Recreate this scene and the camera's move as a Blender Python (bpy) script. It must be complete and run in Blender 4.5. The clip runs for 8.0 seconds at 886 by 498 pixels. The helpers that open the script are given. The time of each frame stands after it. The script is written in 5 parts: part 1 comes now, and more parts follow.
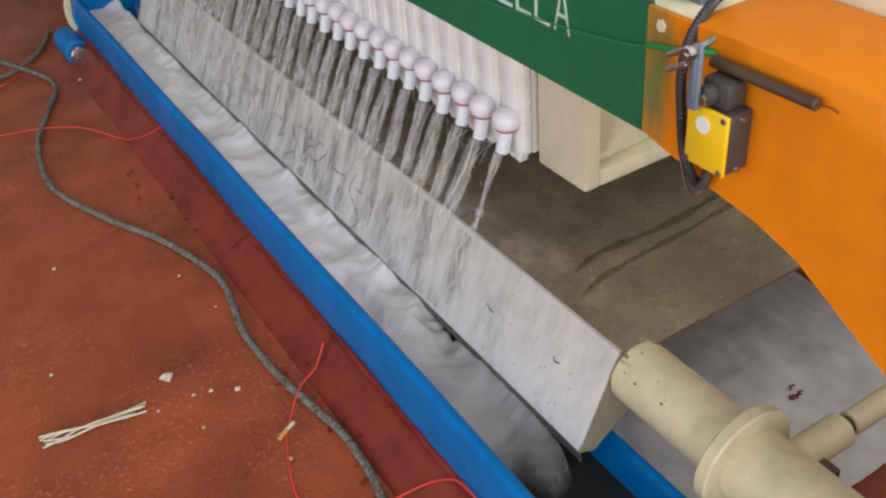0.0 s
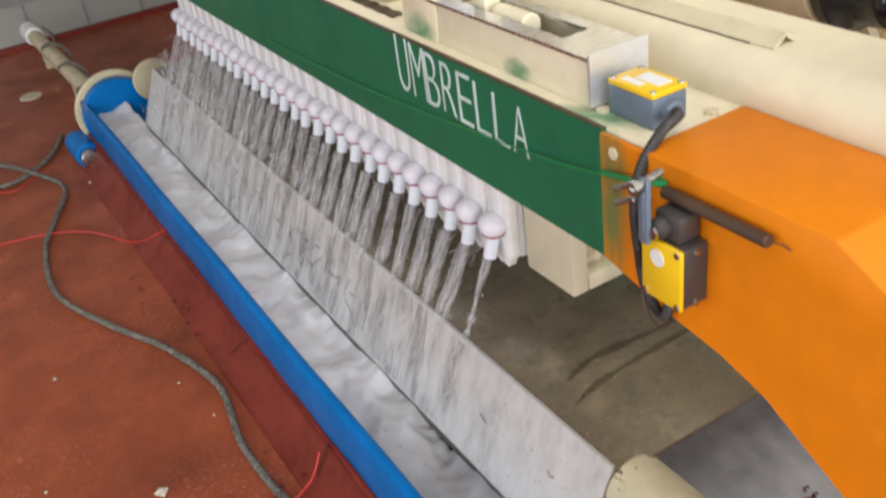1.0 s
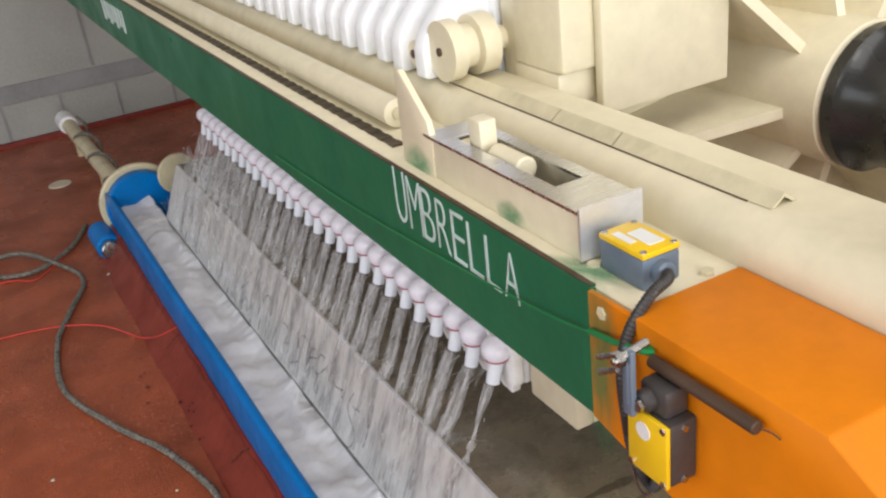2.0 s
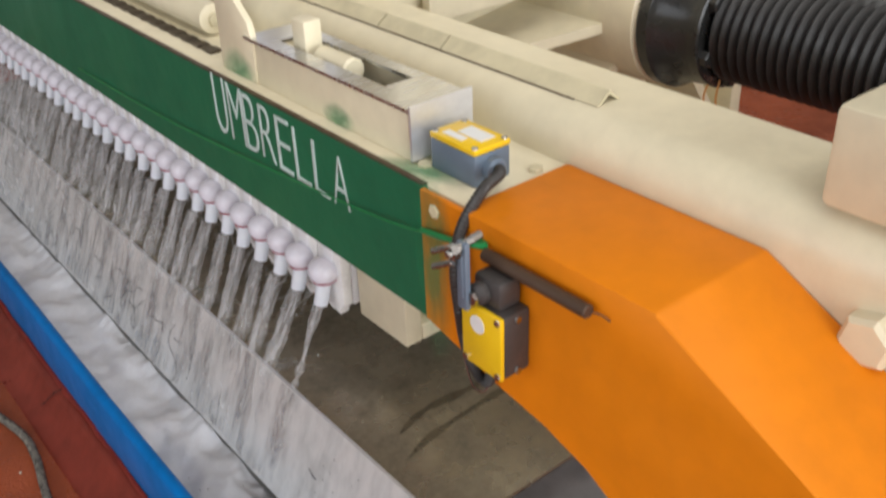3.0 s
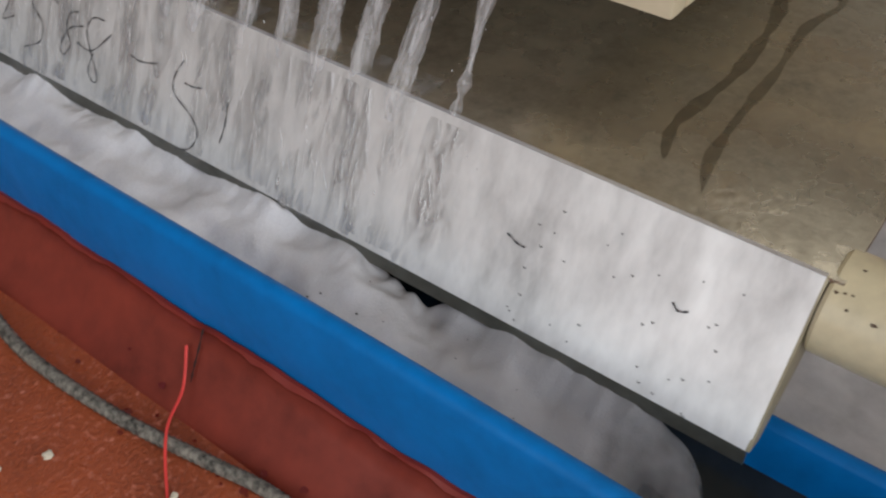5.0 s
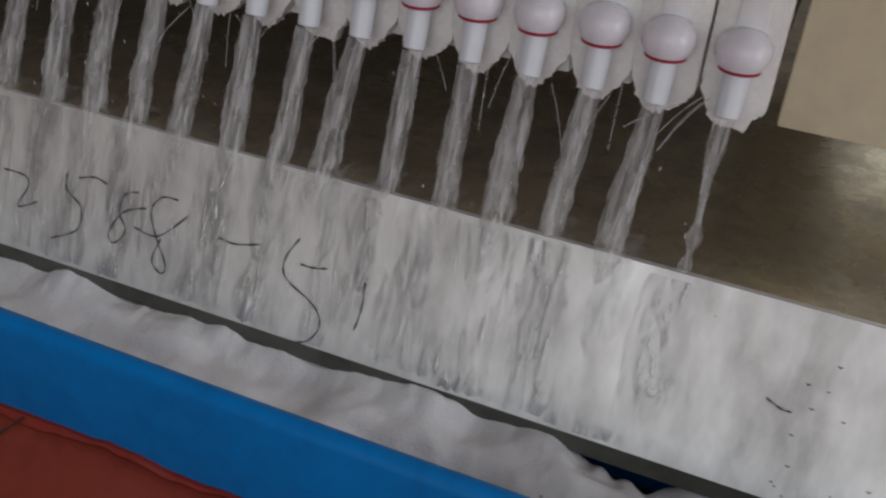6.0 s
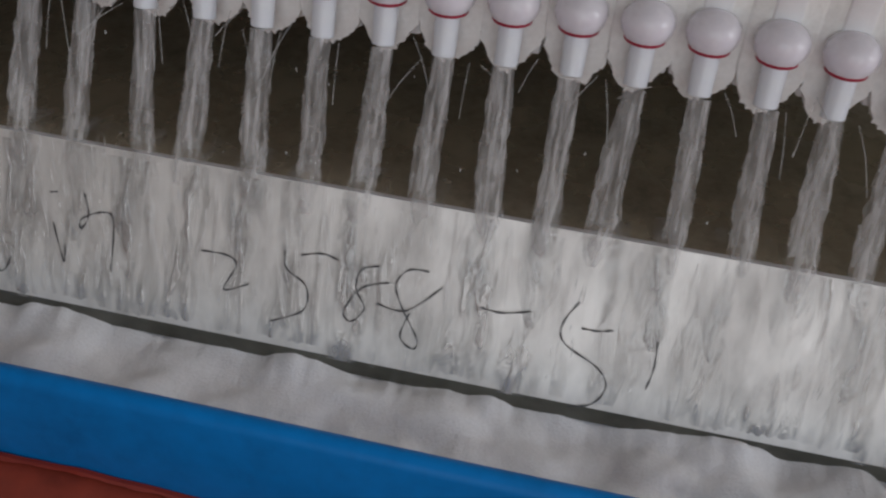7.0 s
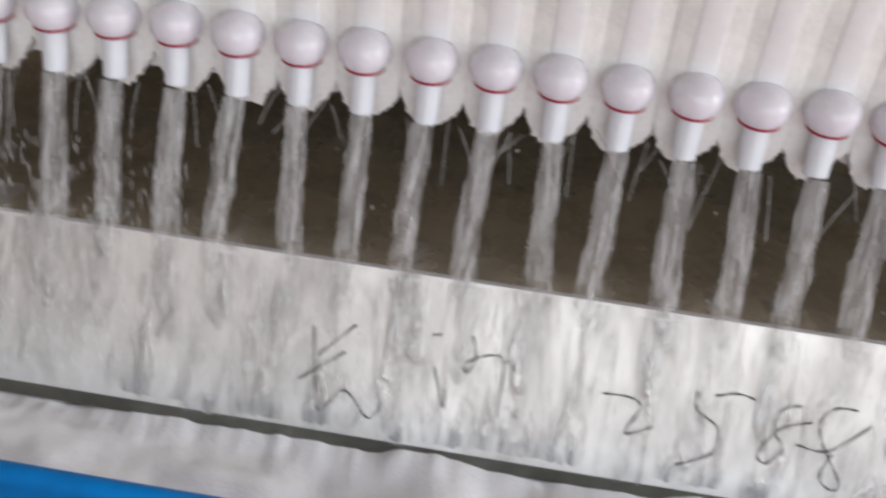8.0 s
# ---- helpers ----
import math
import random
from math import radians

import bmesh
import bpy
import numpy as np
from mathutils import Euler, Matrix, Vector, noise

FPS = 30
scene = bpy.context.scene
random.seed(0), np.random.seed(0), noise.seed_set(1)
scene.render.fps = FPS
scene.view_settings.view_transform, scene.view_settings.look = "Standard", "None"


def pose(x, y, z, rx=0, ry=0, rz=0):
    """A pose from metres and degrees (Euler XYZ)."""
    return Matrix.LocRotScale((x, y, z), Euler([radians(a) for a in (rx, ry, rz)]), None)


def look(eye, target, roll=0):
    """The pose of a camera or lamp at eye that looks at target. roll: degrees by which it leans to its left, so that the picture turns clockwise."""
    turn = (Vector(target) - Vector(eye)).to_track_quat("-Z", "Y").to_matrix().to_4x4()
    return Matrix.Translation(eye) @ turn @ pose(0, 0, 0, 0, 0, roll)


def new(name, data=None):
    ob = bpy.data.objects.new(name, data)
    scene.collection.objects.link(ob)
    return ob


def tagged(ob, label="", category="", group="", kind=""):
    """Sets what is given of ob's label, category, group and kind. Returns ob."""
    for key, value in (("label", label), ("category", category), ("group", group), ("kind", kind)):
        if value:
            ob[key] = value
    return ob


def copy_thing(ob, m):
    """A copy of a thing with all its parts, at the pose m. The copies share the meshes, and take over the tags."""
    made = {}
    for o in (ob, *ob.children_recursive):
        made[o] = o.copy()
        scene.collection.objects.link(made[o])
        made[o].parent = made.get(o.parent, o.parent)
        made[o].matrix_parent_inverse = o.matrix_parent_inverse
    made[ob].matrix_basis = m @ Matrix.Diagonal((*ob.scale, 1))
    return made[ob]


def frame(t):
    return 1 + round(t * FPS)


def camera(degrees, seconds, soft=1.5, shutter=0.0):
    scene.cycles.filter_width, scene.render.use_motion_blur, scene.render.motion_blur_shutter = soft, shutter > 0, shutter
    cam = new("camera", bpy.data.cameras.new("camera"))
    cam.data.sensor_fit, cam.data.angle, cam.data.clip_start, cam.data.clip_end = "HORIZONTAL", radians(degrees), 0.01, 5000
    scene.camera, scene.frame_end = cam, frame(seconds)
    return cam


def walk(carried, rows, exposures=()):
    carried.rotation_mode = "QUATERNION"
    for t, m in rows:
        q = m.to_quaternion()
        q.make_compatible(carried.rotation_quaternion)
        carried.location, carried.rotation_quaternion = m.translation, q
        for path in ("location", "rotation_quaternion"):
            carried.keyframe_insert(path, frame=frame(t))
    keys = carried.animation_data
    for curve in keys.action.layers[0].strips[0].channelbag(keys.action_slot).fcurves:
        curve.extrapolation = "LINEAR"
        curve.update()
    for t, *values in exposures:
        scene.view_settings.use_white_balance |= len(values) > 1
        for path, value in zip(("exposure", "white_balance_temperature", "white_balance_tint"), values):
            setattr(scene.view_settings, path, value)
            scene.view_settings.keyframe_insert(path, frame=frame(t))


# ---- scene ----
cam = camera(50.5, 8.0, soft=2.2, shutter=0.2)
PATH = [
    (0, (-0.798, -1.216, 1.352), (-0.017, 0.201, 0.176), -5.5),
    (0.5, (-0.76, -1.214, 1.349), (0.017, 0.235, 0.209), -6.5),
    (0.8, (-0.727, -1.215, 1.366), (0.04, 0.251, 0.242), -7.8),
    (1, (-0.698, -1.203, 1.378), (0.083, 0.314, 0.334), -8.3),
    (1.2, (-0.675, -1.192, 1.39), (0.099, 0.388, 0.439), -7.4),
    (2.3, (-0.62, -1.171, 1.412), (0.186, 0.441, 0.544), -6.6),
    (2.5, (-0.618, -1.168, 1.405), (0.323, 0.363, 0.527), -4.9),
    (2.7, (-0.617, -1.169, 1.395), (0.419, 0.289, 0.499), -3.5),
    (3, (-0.634, -1.167, 1.368), (0.425, 0.192, 0.353), -2.4),
    (3.5, (-0.697, -1.112, 1.309), (0.317, 0.088, 0.072), -0.9),
    (3.7, (-0.71, -1.052, 1.274), (0.282, 0.167, 0.037), -1.2),
    (4, (-0.742, -0.967, 1.222), (0.199, 0.201, -0.102), -1.4),
    (4.2, (-0.726, -0.892, 1.172), (0.181, 0.268, -0.181), -2.0),
    (5.3, (-0.819, -0.36, 0.883), (0.531, 0.379, -0.395), 3.1),
    (5.5, (-0.874, -0.277, 0.878), (0.551, 0.42, -0.34), 3.5),
    (5.7, (-0.852, -0.199, 0.916), (0.616, 0.487, -0.257), 2.9),
    (6, (-0.872, -0.056, 0.85), (0.716, 0.539, -0.211), 4.7),
    (6.2, (-0.841, 0.007, 0.871), (0.719, 0.528, -0.268), 4.1),
    (6.5, (-0.838, 0.123, 0.877), (0.754, 0.505, -0.272), 5.0),
    (6.7, (-0.898, 0.288, 0.86), (0.74, 0.586, -0.249), 4.6),
    (7, (-0.857, 0.438, 0.947), (0.685, 0.67, -0.305), 5.1),
    (7.2, (-0.847, 0.48, 0.95), (0.695, 0.753, -0.293), 3.8),
    (7.5, (-0.836, 0.716, 0.91), (0.758, 0.833, -0.291), 7.3),
    (7.7, (-0.815, 0.788, 0.921), (0.76, 0.842, -0.31), 8.5),
    (8, (-0.823, 0.937, 0.965), (0.773, 1.075, -0.233), 5.6),
]
walk(cam, [(t, look(eye, target, roll)) for t, eye, target, roll in PATH],
     exposures=[(0, -1.02), (0.5, -0.82), (1.2, -0.95), (2.5, -1.2), (2.7, -1.35), (3, -1.2), (3.5, -0.72), (3.8, -0.42), (4, -0.78), (4.2, -0.85), (5.4, -1.62), (5.8, -1.9), (6.5, -1.96), (6.8, -1.58), (7, -1.76), (7.5, -1.42), (7.8, -1.45), (8, -0.8)])

# ---- light: an overcast day through the openings of the shed, plus an added east fill ----
world = bpy.data.worlds.new("sky")
scene.world = world
world.use_nodes = True
wn = world.node_tree.nodes
sky = wn.new("ShaderNodeTexSky")
sky.sky_type = "NISHITA"
sky.sun_disc = False
sky.sun_elevation, sky.sun_rotation = radians(48), radians(200)
wn["Background"].inputs[1].default_value = 0.1
world.node_tree.links.new(sky.outputs[0], wn["Background"].inputs[0])
sun = new("sun", bpy.data.lights.new("sun", "SUN"))
sun.data.energy, sun.data.angle, sun.data.color = 0.8, radians(15), (1, 0.96, 0.9)
sun.matrix_basis = look((-2, -6, 9), (0, 0, 0))


def opening_light(name, eye, target, w, h, watts, color=(0.95, 0.97, 1.0)):
    data = bpy.data.lights.new(name, "AREA")
    data.shape, data.size, data.size_y, data.energy, data.color = "RECTANGLE", w, h, watts, color
    ob = new(name, data)
    ob.matrix_basis = look(eye, target)
    return ob


opening_light("door_daylight", (-0.5, -5.7, 2.0), (-0.3, 0, 1.0), 5.6, 3.4, 790)
opening_light("side_daylight", (-4.75, -0.7, 1.75), (0, -0.7, 0.6), 5.0, 3.3, 235)
# invented fill lamp on the east side, brightens the pressing plate
opening_light("east_fill", (5.1, -2.6, 2.2), (0.5, -0.4, 1.0), 3.2, 2.6, 120, (1.0, 0.98, 0.92))
opening_light("roof_daylight", (0.4, -1.9, 4.4), (0.4, -1.7, 0), 4.6, 2.2, 180, (1.0, 0.97, 0.92))

# ---- materials ----


def mat(name, color, rough=0.5, metal=0.0, vary=0.12, scale=8.0, bump=0.05, bscale=60.0, dark=None, spots=0.0, coat=0.0, trans=0.0, alpha=1.0,
        stretch=(1, 1, 1), rvary=0.12, fine=0.5, ior=1.45, island=False, sss=0.0):
    """A surface with large stains, fine grain, uneven gloss and slight relief."""
    m = bpy.data.materials.new(name)
    m.use_nodes = True
    nt = m.node_tree
    n, link = nt.nodes, nt.links.new
    b = n["Principled BSDF"]
    co = n.new("ShaderNodeTexCoord")
    mp = n.new("ShaderNodeMapping")
    mp.inputs["Scale"].default_value = stretch
    link(co.outputs["Object"], mp.inputs[0])

    def noise_tex(s, d=4.0):
        t = n.new("ShaderNodeTexNoise")
        t.inputs["Scale"].default_value, t.inputs["Detail"].default_value, t.inputs["Roughness"].default_value = s, d, 0.6
        link(mp.outputs[0], t.inputs["Vector"])
        return t

    def mix(fac, a, c):
        x = n.new("ShaderNodeMix")
        x.data_type = "RGBA"
        for i, v in ((0, fac), (6, a), (7, c)):
            if isinstance(v, bpy.types.NodeSocket):
                link(v, x.inputs[i])
            else:
                x.inputs[i].default_value = v
        return x.outputs[2]

    def ramp(src, lo, hi):
        r = n.new("ShaderNodeMapRange")
        r.inputs[1].default_value, r.inputs[2].default_value = lo, hi
        link(src, r.inputs[0])
        return r.outputs[0]

    c0 = (*color, 1)
    dk = dark or tuple(v * (1 - 2.6 * vary) for v in color)
    big, small = noise_tex(scale), noise_tex(bscale, 6.0)
    col = mix(ramp(big.outputs[0], 0.35, 0.7), c0, (*dk, 1))
    col2 = mix(ramp(small.outputs[0], 0.3, 0.75), col, (*[min(1, v * (1 + fine * 0.35)) for v in color], 1))
    f = n.new("ShaderNodeMix")
    f.data_type = "RGBA"
    f.inputs[0].default_value = fine
    link(col, f.inputs[6])
    link(col2, f.inputs[7])
    out = f.outputs[2]
    if spots:
        sp = noise_tex(bscale * 0.55, 2.0)
        sp2 = noise_tex(scale * 0.6, 2.0)
        mul = n.new("ShaderNodeMath")
        mul.operation = "MULTIPLY"
        link(ramp(sp.outputs[0], 0.56, 0.72), mul.inputs[0])
        link(ramp(sp2.outputs[0], 0.42, 0.6), mul.inputs[1])
        m2 = n.new("ShaderNodeMath")
        m2.operation, m2.inputs[1].default_value = "MULTIPLY", spots
        link(mul.outputs[0], m2.inputs[0])
        out = mix(m2.outputs[0], out, (*[min(1, v * 1.6 + 0.14) for v in color], 1))
    link(out, b.inputs["Base Color"])
    rr = n.new("ShaderNodeMapRange")
    rr.inputs[1].default_value, rr.inputs[2].default_value = 0.3, 0.7
    rr.inputs[3].default_value, rr.inputs[4].default_value = max(0.02, rough - rvary), min(1, rough + rvary)
    link(big.outputs[0], rr.inputs[0])
    link(rr.outputs[0], b.inputs["Roughness"])
    b.inputs["Metallic"].default_value, b.inputs["IOR"].default_value = metal, ior
    b.inputs["Coat Weight"].default_value = coat
    b.inputs["Coat Roughness"].default_value = 0.1
    b.inputs["Transmission Weight"].default_value, b.inputs["Alpha"].default_value = trans, alpha
    if sss:
        b.inputs["Subsurface Weight"].default_value = sss
        b.inputs["Subsurface Radius"].default_value = (0.02, 0.02, 0.02)
    if bump:
        bp = n.new("ShaderNodeBump")
        bp.inputs["Strength"].default_value, bp.inputs["Distance"].default_value = min(1.0, bump * 4), 0.003
        link(small.outputs[0], bp.inputs["Height"])
        link(bp.outputs[0], b.inputs["Normal"])
    return m


M = {
    "floor": mat("red_floor_paint", (0.36, 0.08, 0.029), 0.31, vary=0.28, scale=4.0, bump=0.5, bscale=170, spots=0.5, fine=0.6, rvary=0.2),
    "haunch": mat("red_smooth_paint", (0.22, 0.036, 0.022), 0.45, vary=0.2, scale=6, bump=0.05, bscale=40, rvary=0.12, ior=1.33),
    "blue": mat("blue_paint", (0.001, 0.165, 0.5), 0.38, vary=0.12, scale=6, bump=0.03, bscale=40, ior=1.25),
    "cream": mat("cream_machine_paint", (0.7, 0.63, 0.45), 0.42, vary=0.05, scale=5, bump=0.025, bscale=35, coat=0.12, rvary=0.08),
    "cream_old": mat("scuffed_cream_paint", (0.64, 0.57, 0.38), 0.4, vary=0.12, scale=11, bump=0.03, bscale=50, coat=0.15),
    "orange": mat("orange_paint", (0.74, 0.215, 0.004), 0.46, vary=0.05, scale=4, bump=0.02, bscale=30, coat=0.0, ior=1.3, rvary=0.06),
    "green": mat("green_paint", (0.006, 0.135, 0.062), 0.42, vary=0.1, scale=5, bump=0.04, bscale=45, rvary=0.1),
    "stencil": mat("white_stencil_paint", (0.52, 0.62, 0.59), 0.6, vary=0.1, scale=30, bump=0.02),
    "zinc": mat("galvanised_sheet", (0.77, 0.76, 0.74), 0.45, metal=0.35, vary=0.17, scale=11, bump=0.06, bscale=55, stretch=(1, 1, 0.25), rvary=0.13),
    "zinc_shaded": mat("shaded_galvanised", (0.11, 0.11, 0.09), 0.4, metal=0.3, vary=0.2, scale=12, bump=0.03),
    "tray": mat("wet_drip_tray", (0.36, 0.32, 0.24), 0.3, metal=0.75, vary=0.2, scale=13, bump=0.05, bscale=90, rvary=0.16),
    "stain": mat("wet_stain", (0.105, 0.0825, 0.048), 0.25, metal=0.3, vary=0.1, scale=20, bump=0.01, alpha=0.38),
    "sheeting": mat("dirty_white_sheeting", (0.6, 0.59, 0.6), 0.42, vary=0.13, scale=11, bump=0.12, bscale=26, rvary=0.1),
    "plate": mat("white_plastic", (0.86, 0.87, 0.89), 0.45, vary=0.03, scale=10, bump=0.02, bscale=50),
    "cloth": mat("wet_filter_cloth", (0.86, 0.86, 0.84), 0.4, vary=0.07, scale=22, bump=0.1, bscale=140),
    "tap": mat("pale_pink_plastic", (0.82, 0.81, 0.9), 0.2, vary=0.06, scale=30, bump=0.02, bscale=70, coat=0.25),
    "spout": mat("pale_blue_plastic", (0.79, 0.84, 0.92), 0.33, vary=0.03, scale=30, bump=0.01, coat=0.2),
    "ring": mat("red_seal", (0.36, 0.012, 0.045), 0.4, bump=0.0),
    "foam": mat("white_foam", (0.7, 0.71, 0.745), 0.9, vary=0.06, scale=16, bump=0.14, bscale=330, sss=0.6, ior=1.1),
    "dirt": mat("foam_scum", (0.05, 0.05, 0.045), 0.6, vary=0.2, scale=40, bump=0.1),
    "pool": mat("dark_water", (0.03, 0.035, 0.035), 0.08, vary=0.2, scale=10, bump=0.05, bscale=30),
    "ink": mat("black_marker", (0.055, 0.055, 0.06), 0.5, bump=0.0),
    "steel": mat("brushed_stainless", (0.62, 0.63, 0.66), 0.27, metal=1.0, vary=0.03, scale=10, bump=0.004, bscale=90, stretch=(1, 8, 1), rvary=0.05),
    "plate_steel": mat("satin_stainless", (0.7, 0.71, 0.73), 0.42, metal=0.7, vary=0.04, scale=12, bump=0.006, bscale=90),
    "chrome": mat("bright_steel", (0.42, 0.41, 0.39), 0.26, metal=1.0, vary=0.1, scale=40, bump=0.01),
    "chainsteel": mat("greasy_steel", (0.085, 0.065, 0.045), 0.45, metal=0.5, vary=0.15, scale=30, bump=0.05),
    "rust": mat("brown_steel", (0.1, 0.062, 0.04), 0.5, metal=0.35, vary=0.15, scale=30, bump=0.06, bscale=120),
    "switch": mat("dark_grey_casting", (0.062, 0.055, 0.052), 0.42, metal=0.2, vary=0.1, scale=30, bump=0.05, bscale=150),
    "grey": mat("blue_grey_casting", (0.13, 0.17, 0.22), 0.42, metal=0.1, vary=0.08, scale=30, bump=0.04, bscale=120),
    "yellow": mat("yellow_lid_paint", (0.78, 0.5, 0.01), 0.38, vary=0.04, scale=30, bump=0.02, coat=0.2),
    "label": mat("pale_label", (0.72, 0.72, 0.7), 0.5, bump=0.0, vary=0.05),
    "conduit": mat("dark_conduit", (0.045, 0.042, 0.04), 0.42, metal=0.2, vary=0.1, scale=40, bump=0.02),
    "rubber": mat("black_rubber", (0.018, 0.017, 0.016), 0.42, vary=0.12, scale=15, bump=0.03),
    "black": mat("black_paint", (0.022, 0.022, 0.021), 0.3, vary=0.15, scale=12, bump=0.03, coat=0.2),
    "cable": mat("dusty_black_cable", (0.26, 0.24, 0.2), 0.75, scale=110, bump=0.25, bscale=300, dark=(0.016, 0.014, 0.012), fine=0.0),
    "flap": mat("shaded_sheet_end", (0.34, 0.3, 0.2), 0.5, metal=0.3, vary=0.12, scale=12, bump=0.03),
    "red_edge": mat("bright_red_paint", (0.2, 0.02, 0.012), 0.5, vary=0.12, scale=30, bump=0.05),
    "red_wire": mat("red_wire", (0.72, 0.06, 0.05), 0.4, bump=0.0),
    "cord": mat("green_cord", (0.008, 0.22, 0.06), 0.35, bump=0.0),
    "litter": mat("pale_litter", (0.6, 0.54, 0.42), 0.8, vary=0.15, scale=60, bump=0.1),
    "tan": mat("tan_paper", (0.6, 0.3, 0.1), 0.8, bump=0.02),
    "panel": mat("grey_wall_panel", (0.34, 0.34, 0.31), 0.6, vary=0.07, scale=2.5, bump=0.02),
    "band": mat("grey_wall_band", (0.25, 0.25, 0.25), 0.6, vary=0.1, scale=4, bump=0.02),
    "roof": mat("roof_sheet", (0.5, 0.5, 0.48), 0.6, vary=0.06, scale=2, bump=0.02),
    "crack": mat("dark_joint", (0.03, 0.012, 0.01), 0.8, bump=0.0),
    "wet": mat("wet_red_paint", (0.15, 0.022, 0.014), 0.25, vary=0.1, scale=10, bump=0.02),
}


def mist_material(name, color, strength):
    """Sprayed paint that fades out from the middle of its patch."""
    m = mat(name, color, 0.5, vary=0.1, scale=3, bump=0.0)
    n, link = m.node_tree.nodes, m.node_tree.links.new
    co, g, t, mul, r = n.new("ShaderNodeTexCoord"), n.new("ShaderNodeTexGradient"), n.new("ShaderNodeTexNoise"), n.new("ShaderNodeMath"), n.new("ShaderNodeMapRange")
    g.gradient_type = "SPHERICAL"
    t.inputs["Scale"].default_value, t.inputs["Detail"].default_value = 2.2, 6
    link(co.outputs["Object"], g.inputs[0])
    link(co.outputs["Object"], t.inputs["Vector"])
    mul.operation = "MULTIPLY"
    link(g.outputs[0], mul.inputs[0])
    link(t.outputs[0], mul.inputs[1])
    r.inputs[1].default_value, r.inputs[2].default_value, r.inputs[4].default_value = 0.05, 0.42, strength
    link(mul.outputs[0], r.inputs[0])
    link(r.outputs[0], n["Principled BSDF"].inputs["Alpha"])
    return m


M["mist"] = mist_material("green_overspray", (0.012, 0.26, 0.1), 0.55)


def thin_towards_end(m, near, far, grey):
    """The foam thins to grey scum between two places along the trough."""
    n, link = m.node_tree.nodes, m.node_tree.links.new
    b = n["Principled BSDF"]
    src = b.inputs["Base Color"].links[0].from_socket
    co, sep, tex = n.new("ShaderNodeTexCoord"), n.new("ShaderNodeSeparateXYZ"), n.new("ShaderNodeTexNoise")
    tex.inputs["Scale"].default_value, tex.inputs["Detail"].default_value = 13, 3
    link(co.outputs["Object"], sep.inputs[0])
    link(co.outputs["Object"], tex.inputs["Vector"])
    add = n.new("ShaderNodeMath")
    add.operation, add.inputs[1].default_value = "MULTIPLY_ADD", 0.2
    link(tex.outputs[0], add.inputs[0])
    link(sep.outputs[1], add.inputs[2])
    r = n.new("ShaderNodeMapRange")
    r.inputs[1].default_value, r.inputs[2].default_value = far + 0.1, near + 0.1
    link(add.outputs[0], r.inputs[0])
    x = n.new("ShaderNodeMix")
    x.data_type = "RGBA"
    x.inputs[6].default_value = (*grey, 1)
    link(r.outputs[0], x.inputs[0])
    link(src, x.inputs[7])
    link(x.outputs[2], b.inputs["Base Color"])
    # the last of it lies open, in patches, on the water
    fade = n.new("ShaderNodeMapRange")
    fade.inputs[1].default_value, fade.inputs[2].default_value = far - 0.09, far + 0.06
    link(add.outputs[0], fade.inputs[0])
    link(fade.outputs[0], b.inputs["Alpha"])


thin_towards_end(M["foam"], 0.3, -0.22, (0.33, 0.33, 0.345))


